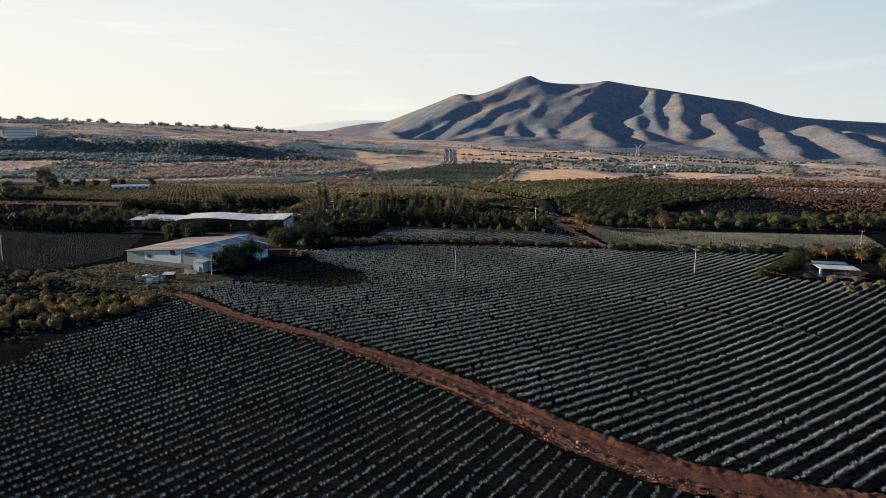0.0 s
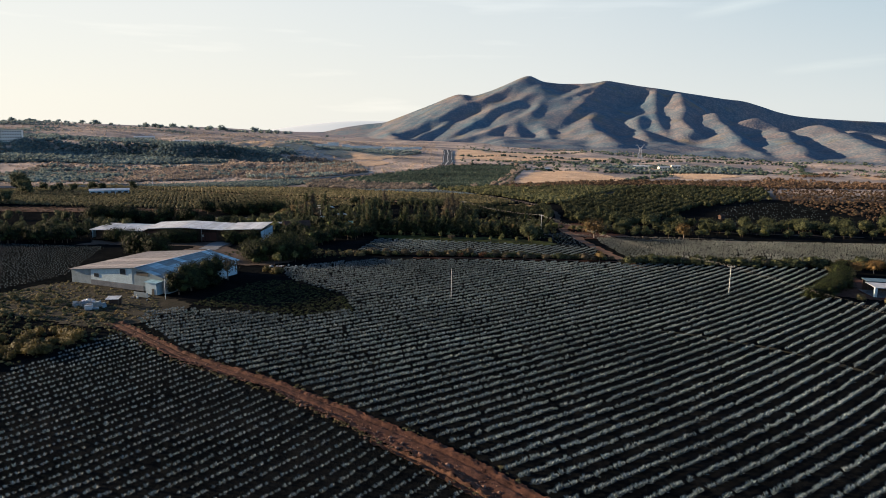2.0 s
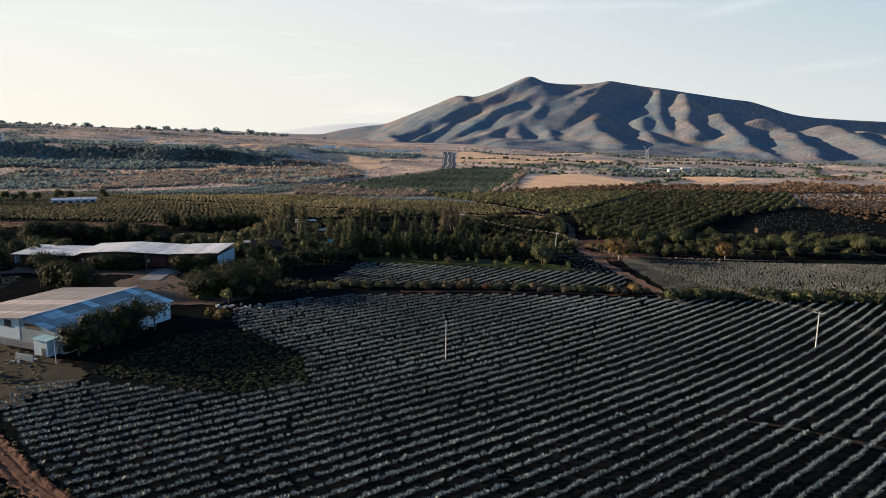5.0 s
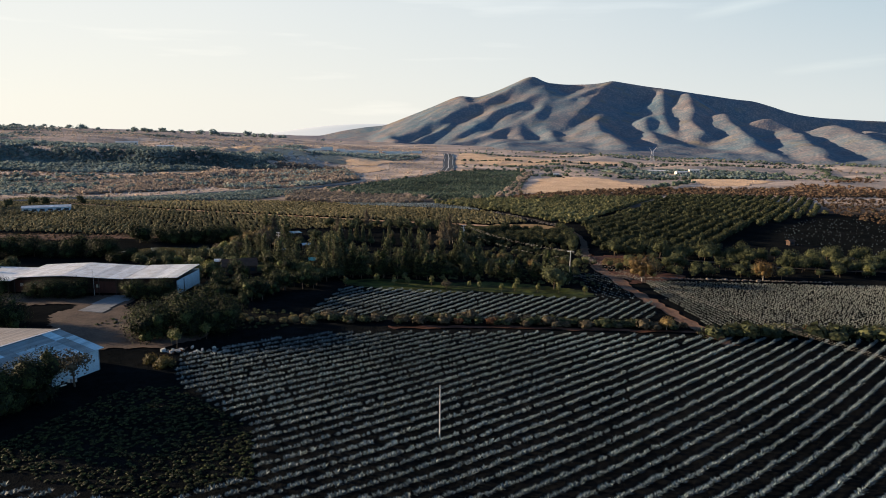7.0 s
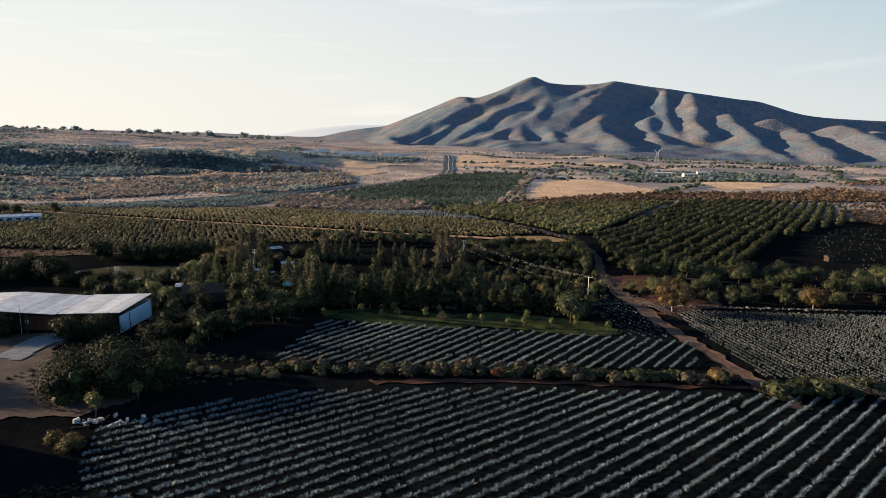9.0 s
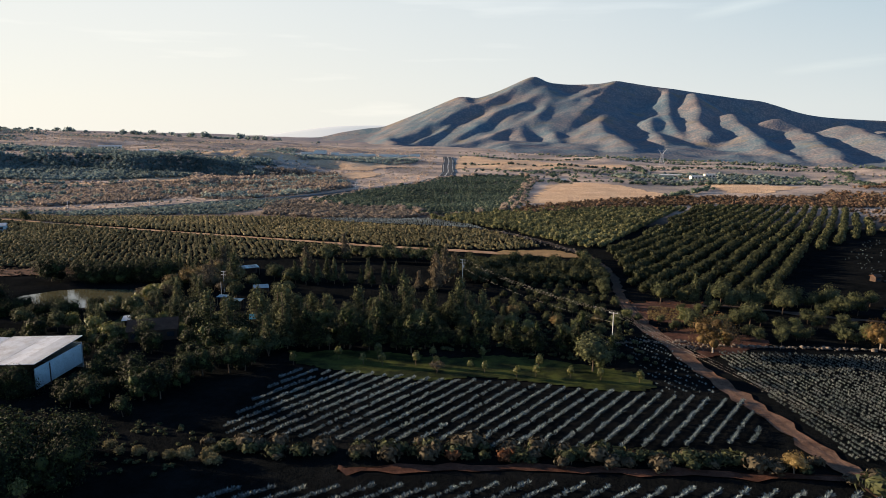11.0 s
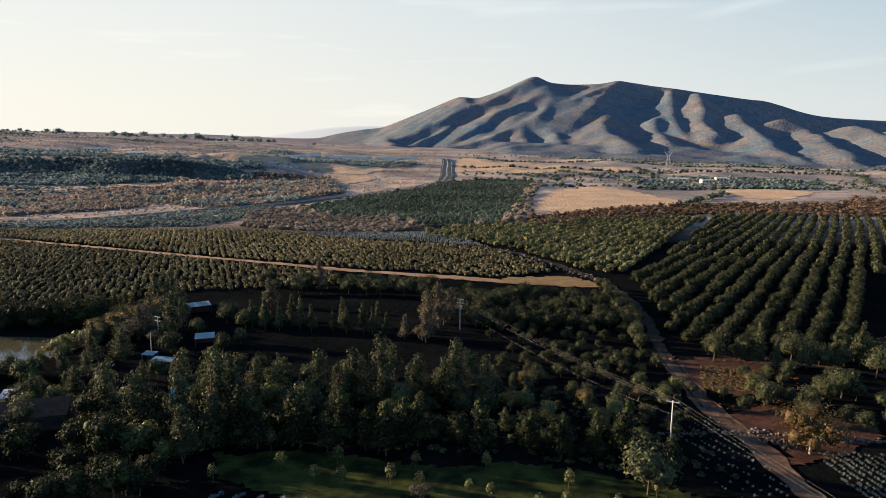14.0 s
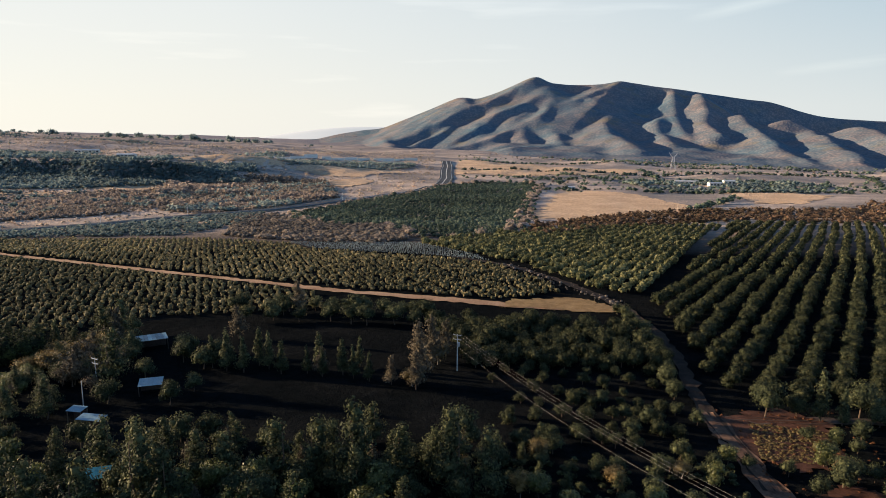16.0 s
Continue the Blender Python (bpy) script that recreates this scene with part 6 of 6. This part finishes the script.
small_roof("terrace_roof", -96, 382, 6.0, 5.0, 2.8, "roof_white", "white terrace roof beside the house", 20, 0.2)
gable_house("long_barn", -302, 597, 30, 9, 3.6, "long low barn with pale roof", "white_wall", "roof_white", 28, 1.2, 1, 6, "barn")
gable_house("apartment_building", -796, 1194, 44, 16, 20, "pale four-storey building on the hill", "lime_wash", "concrete", 25, 0.0, 4, 12, "building")
gable_house("apartment_building", -858, 1204, 30, 16, 15, "pale three-storey building on the hill", "lime_wash", "concrete", 25, 0.0, 3, 8, "building")
gable_house("hill_house", -718, 1528, 42, 10, 6, "pale house on the hillside", "lime_wash", "roof_white", 15, 1.5, 1, 7)
gable_house("hill_house", -586, 1416, 30, 10, 5, "pale house on the hillside", "lime_wash", "roof_white", 10, 1.5, 1, 5)
gable_house("hill_house", -760, 1400, 24, 10, 5, "pale house on the hillside", "lime_wash", "tile_roof", 10, 1.5, 1, 5)
gable_house("far_barn", 318, 1322, 34, 10, 4, "white farm building on the plain", "lime_wash", "roof_white", -12, 1.2, 1, 5, "barn")
gable_house("far_barn", 345, 1278, 20, 9, 5, "white farm building on the plain", "lime_wash", "roof_white", 8, 1.2, 1, 4, "barn")
gable_house("far_barn", 372, 1300, 16, 9, 6, "white farm building on the plain", "lime_wash", "roof_white", 0, 1.2, 1, 3, "barn")
gable_house("far_barn", 130, 1204, 9, 5, 3, "small white hut by the field", "white_wall", "roof_white", 0, 1.0, 1, 2, "hut")
gable_house("field_hut", 158, 468, 3.0, 2.6, 1.9, "small reddish brown hut by the young field", "brick", "tile_roof", 20, 0.8, 1, 1, "hut")
wall_e = thing("boundary_wall", -250, 1596, 0, "long white boundary wall on the rise", "wall")
for k in range(12):
    x0, y0 = -383 + 22.1 * k, 1496 + 16.7 * k
    zz = float(land(x0 + 11, y0 + 8))
    seg = part("wall_segment", boxes((-13.7 if k % 4 else -6.0, -0.2, -2.0, 13.7, 0.2, 5.0 if k % 3 else 7.0), bevel=0.02), M["lime_wash"], wall_e)
    seg.matrix_basis = pose(x0 + 11 + 250, y0 + 8 - 1596, zz, 0, 0, 37)

# pond
pond_level = float(land(-120, 424)) - 1.0
bm = bmesh.new()
bmesh.ops.create_circle(bm, cap_ends=True, segments=48, radius=1, matrix=Matrix.Translation((-132, 421, pond_level)) @ Matrix.Diagonal((25, 14.5, 1, 1)))
me = bpy.data.meshes.new("pond_water")
bm.to_mesh(me)
bm.free()
tagged(put("pond_water", me, M["water"]), "still dark pond water", "water", kind="structure")


# ---------------------------------------------------------------- poles, wires and the pylon
def pole(x, y, h, label, arms=1, r=0.14, group="power poles", light=False):
    z = float(land(x, y))
    e = thing("power_pole", x, y, z, label, "pole", group)
    bm = bmesh.new()
    rod(bm, (0, 0, -0.6), (0, 0, h), r, r * 0.62, 10)
    part("shaft", bm, M["white_pole" if light else "wood_pole"], e)
    for k in range(arms):
        zz = h - 0.25 - k * 1.1
        bm = boxes((-1.1, -0.07, zz - 0.07, 1.1, 0.07, zz + 0.07), bevel=0.01)
        a = part("crossarm", bm, M["steel"], e)
        a.rotation_euler = (0, 0, radians(-25))
        for xi in (-1.0, 0.0, 1.0):
            bm = bmesh.new()
            rod(bm, (xi, 0, zz + 0.07), (xi, 0, zz + 0.32), 0.07, 0.04, 6)
            part("insulator", bm, M["insulator"], a)
    return e, z


P2 = pole(82, 248.7, 9.2, "pale power pole with a crossarm in the agave field", light=True)
P1 = pole(-4.6, 235.1, 9.1, "slender white pole standing in the agave field", 0, 0.11, light=True)
P3 = pole(34.7, 363.2, 11.2, "pale power pole with a crossarm beside the lane", light=True)
P4 = pole(-3.8, 444.5, 9.4, "power pole with crossarm and transformer in the grove", 2, 0.15, light=True)
P5 = pole(-87.2, 428.6, 7.5, "power pole with crossarm among trees", 2)
pole(-84, 417.5, 6.0, "short wooden pole among trees", 0)
pole(-87.3, 226.2, 7.0, "thin pole beside the shed", 0, 0.09, light=True)
pole(-173, 244, 9.2, "pale power pole in the west field", 1, light=True)
pole(188, 334, 7.0, "weathered power pole behind the shelter", 1, 0.11)
pole(-118, 331, 8.0, "thin pole before the warehouse", 0, 0.09)
bm = bmesh.new()
rod(bm, (0.35, -0.1, 6.3), (0.35, -0.1, 7.3), 0.28, 0.28, 10)
part("transformer", bm, M["steel"], P4[0])


def wire(a, c2, sag, parent, r=0.007):
    """One sagging wire: a thin tube of four sides."""
    bm = bmesh.new()
    rings = []
    for k in range(15):
        t = k / 14
        p = Vector(a).lerp(Vector(c2), t)
        p.z -= sag * 4 * t * (1 - t)
        rings.append([bm.verts.new(p + Vector(o) * r) for o in ((1, 0, 0), (0, 0, 1), (-1, 0, 0), (0, 0, -1))])
    for p, q in zip(rings, rings[1:]):
        for i in range(4):
            bm.faces.new((p[i], p[(i + 1) % 4], q[(i + 1) % 4], q[i]))
    bm.faces.new(rings[0])
    bm.faces.new(rings[-1][::-1])
    return part("wire", bm, M["wire"], parent)


line = thing("power_line", 0, 0, 0, "thin overhead wires of the power line", "wires")
tops = [(140, 112, 9.2 + 0.0), (82, 248.7, P2[1] + 9.2), (34.7, 363.2, P3[1] + 11.2), (-3.8, 444.5, P4[1] + 9.4)]
for a, c2 in zip(tops, tops[1:]):
    for off in (-1.0, 0.0, 1.0):
        d = Vector((math.cos(radians(26)), math.sin(radians(26)), 0)) * off
        wire(Vector(a) + d, Vector(c2) + d, 1.6, line, 0.004 if a[0] > 100 else 0.007)
wire((34.7, 363.2, P3[1] + 8.6), (-3.8, 444.5, P4[1] + 6.2), 1.8, line)


def pylon(x, y, top):
    z = float(land(x, y))
    h = top - z
    e = thing("pylon", x, y, z, "tall grey lattice power pylon on the plain", "pylon")
    waist, base, r = 1.8, 5.5, 0.27
    bm = bmesh.new()
    levels = np.linspace(0, 0.68, 7)
    half = lambda f: base + (waist - base) * min(1, f / 0.62)
    for f0, f1 in zip(levels, levels[1:]):
        c0 = [(sx * half(f0), sy * half(f0), h * f0 - (0.5 if f0 == 0 else 0)) for sx, sy in ((-1, -1), (1, -1), (1, 1), (-1, 1))]
        c1 = [(sx * half(f1), sy * half(f1), h * f1) for sx, sy in ((-1, -1), (1, -1), (1, 1), (-1, 1))]
        for i in range(4):
            rod(bm, c0[i], c1[i], r, r, 4)
            rod(bm, c0[i], c1[(i + 1) % 4], r * 0.7, r * 0.7, 4)
            rod(bm, c1[i], c1[(i + 1) % 4], r * 0.6, r * 0.6, 4)
    part("tower", bm, M["steel"], e)
    for s in (-1, 1):
        bm = bmesh.new()
        for y0 in (-1.0, 1.0):
            rod(bm, (s * waist, y0, h * 0.68), (s * 7.5, y0 * 0.4, h * 0.92), r, r, 4)
            rod(bm, (0, y0, h * 0.70), (s * 7.5, y0 * 0.4, h * 0.92), r * 0.7, r * 0.7, 4)
        rod(bm, (s * 7.5, 0, h * 0.92), (s * 9.0, 0, h), r, r * 0.6, 4)
        rod(bm, (s * 7.5, 0, h * 0.92), (s * 12.0, 0, h * 0.90), r * 0.8, r * 0.5, 4)
        part("arm", bm, M["steel"], e)
    bm = bmesh.new()
    rod(bm, (-7.5, 0, h * 0.92), (7.5, 0, h * 0.92), r, r, 4)
    part("crossbeam", bm, M["steel"], e)


pylon(404, 1701, 11.5)


def lamp_post(x, y, h):
    z = float(land(x, y))
    e = thing("street_lamp", x, y, z, "grey lamp post beside the highway", "street lamp", "highway lamps")
    bm = bmesh.new()
    rod(bm, (0, 0, -0.5), (0, 0, h), 0.22, 0.14, 8)
    part("post", bm, M["steel"], e)
    bm = bmesh.new()
    rod(bm, (0, 0, h), (1.6, 0, h + 0.4), 0.10, 0.08, 6)
    a = part("arm", bm, M["steel"], e)
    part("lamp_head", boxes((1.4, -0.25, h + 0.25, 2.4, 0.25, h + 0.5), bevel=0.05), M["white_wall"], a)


for lx, ly in ((-290, 795), (-246, 854), (-186, 912), (-138, 992), (-335, 745)):
    lamp_post(lx, ly, 8.5)

# broken planks, blocks and sacks at the yard's corner and along the shed
def debris(name, x, y, spread, count, seed, label):
    e = thing(name, x, y, float(land(x, y)), label, "debris")
    r = np.random.default_rng(seed)
    for k in range(count):
        w, d, h = (r.uniform(1.2, 2.8), r.uniform(0.15, 0.4), r.uniform(0.06, 0.16)) if k % 3 == 0 else (r.uniform(0.4, 1.1), r.uniform(0.3, 0.8), r.uniform(0.2, 0.6))
        p = part("plank" if k % 3 == 0 else "block", boxes((-w / 2, -d / 2, -0.12, w / 2, d / 2, h), bevel=0.03), M[("lime_wash", "junk", "berm", "grey_block")[k % 4]], e)
        p.matrix_basis = pose(r.normal(0, spread), r.normal(0, spread * 0.6), 0.03 * (k % 5), r.uniform(-10, 10), r.uniform(-10, 10), r.uniform(0, 180))


debris("debris_pile", -69, 276.5, 1.7, 16, 81, "pile of broken planks and pale blocks beside golden bushes")
debris("debris_pile", -62, 277, 2.2, 9, 82, "scattered broken blocks at the field's edge")
debris("debris_pile", -82, 255, 2.0, 12, 83, "scattered pale blocks and planks beside the shed")
debris("debris_pile", -97, 228, 3.0, 10, 84, "planks and rubble lying before the shed wall")

# scrap heap beside the shed
heap = thing("scrap_heap", -104, 216, float(land(-104, 216)), "heap of pale scrap sheets and boxes", "scrap heap")
r_j = np.random.default_rng(77)
for k in range(26):
    w, d, h = r_j.uniform(0.5, 2.8), r_j.uniform(0.4, 1.8), r_j.uniform(0.15, 1.5)
    p = part("scrap_piece", boxes((-w / 2, -d / 2, -0.2, w / 2, d / 2, h), bevel=0.03), M[("junk", "grey_block", "steel", "concrete")[k % 4]], heap)
    p.matrix_basis = pose(r_j.normal(0, 2.1), r_j.normal(0, 1.4), 0.02 * k, r_j.uniform(-14, 14), r_j.uniform(-14, 14), r_j.uniform(0, 180))
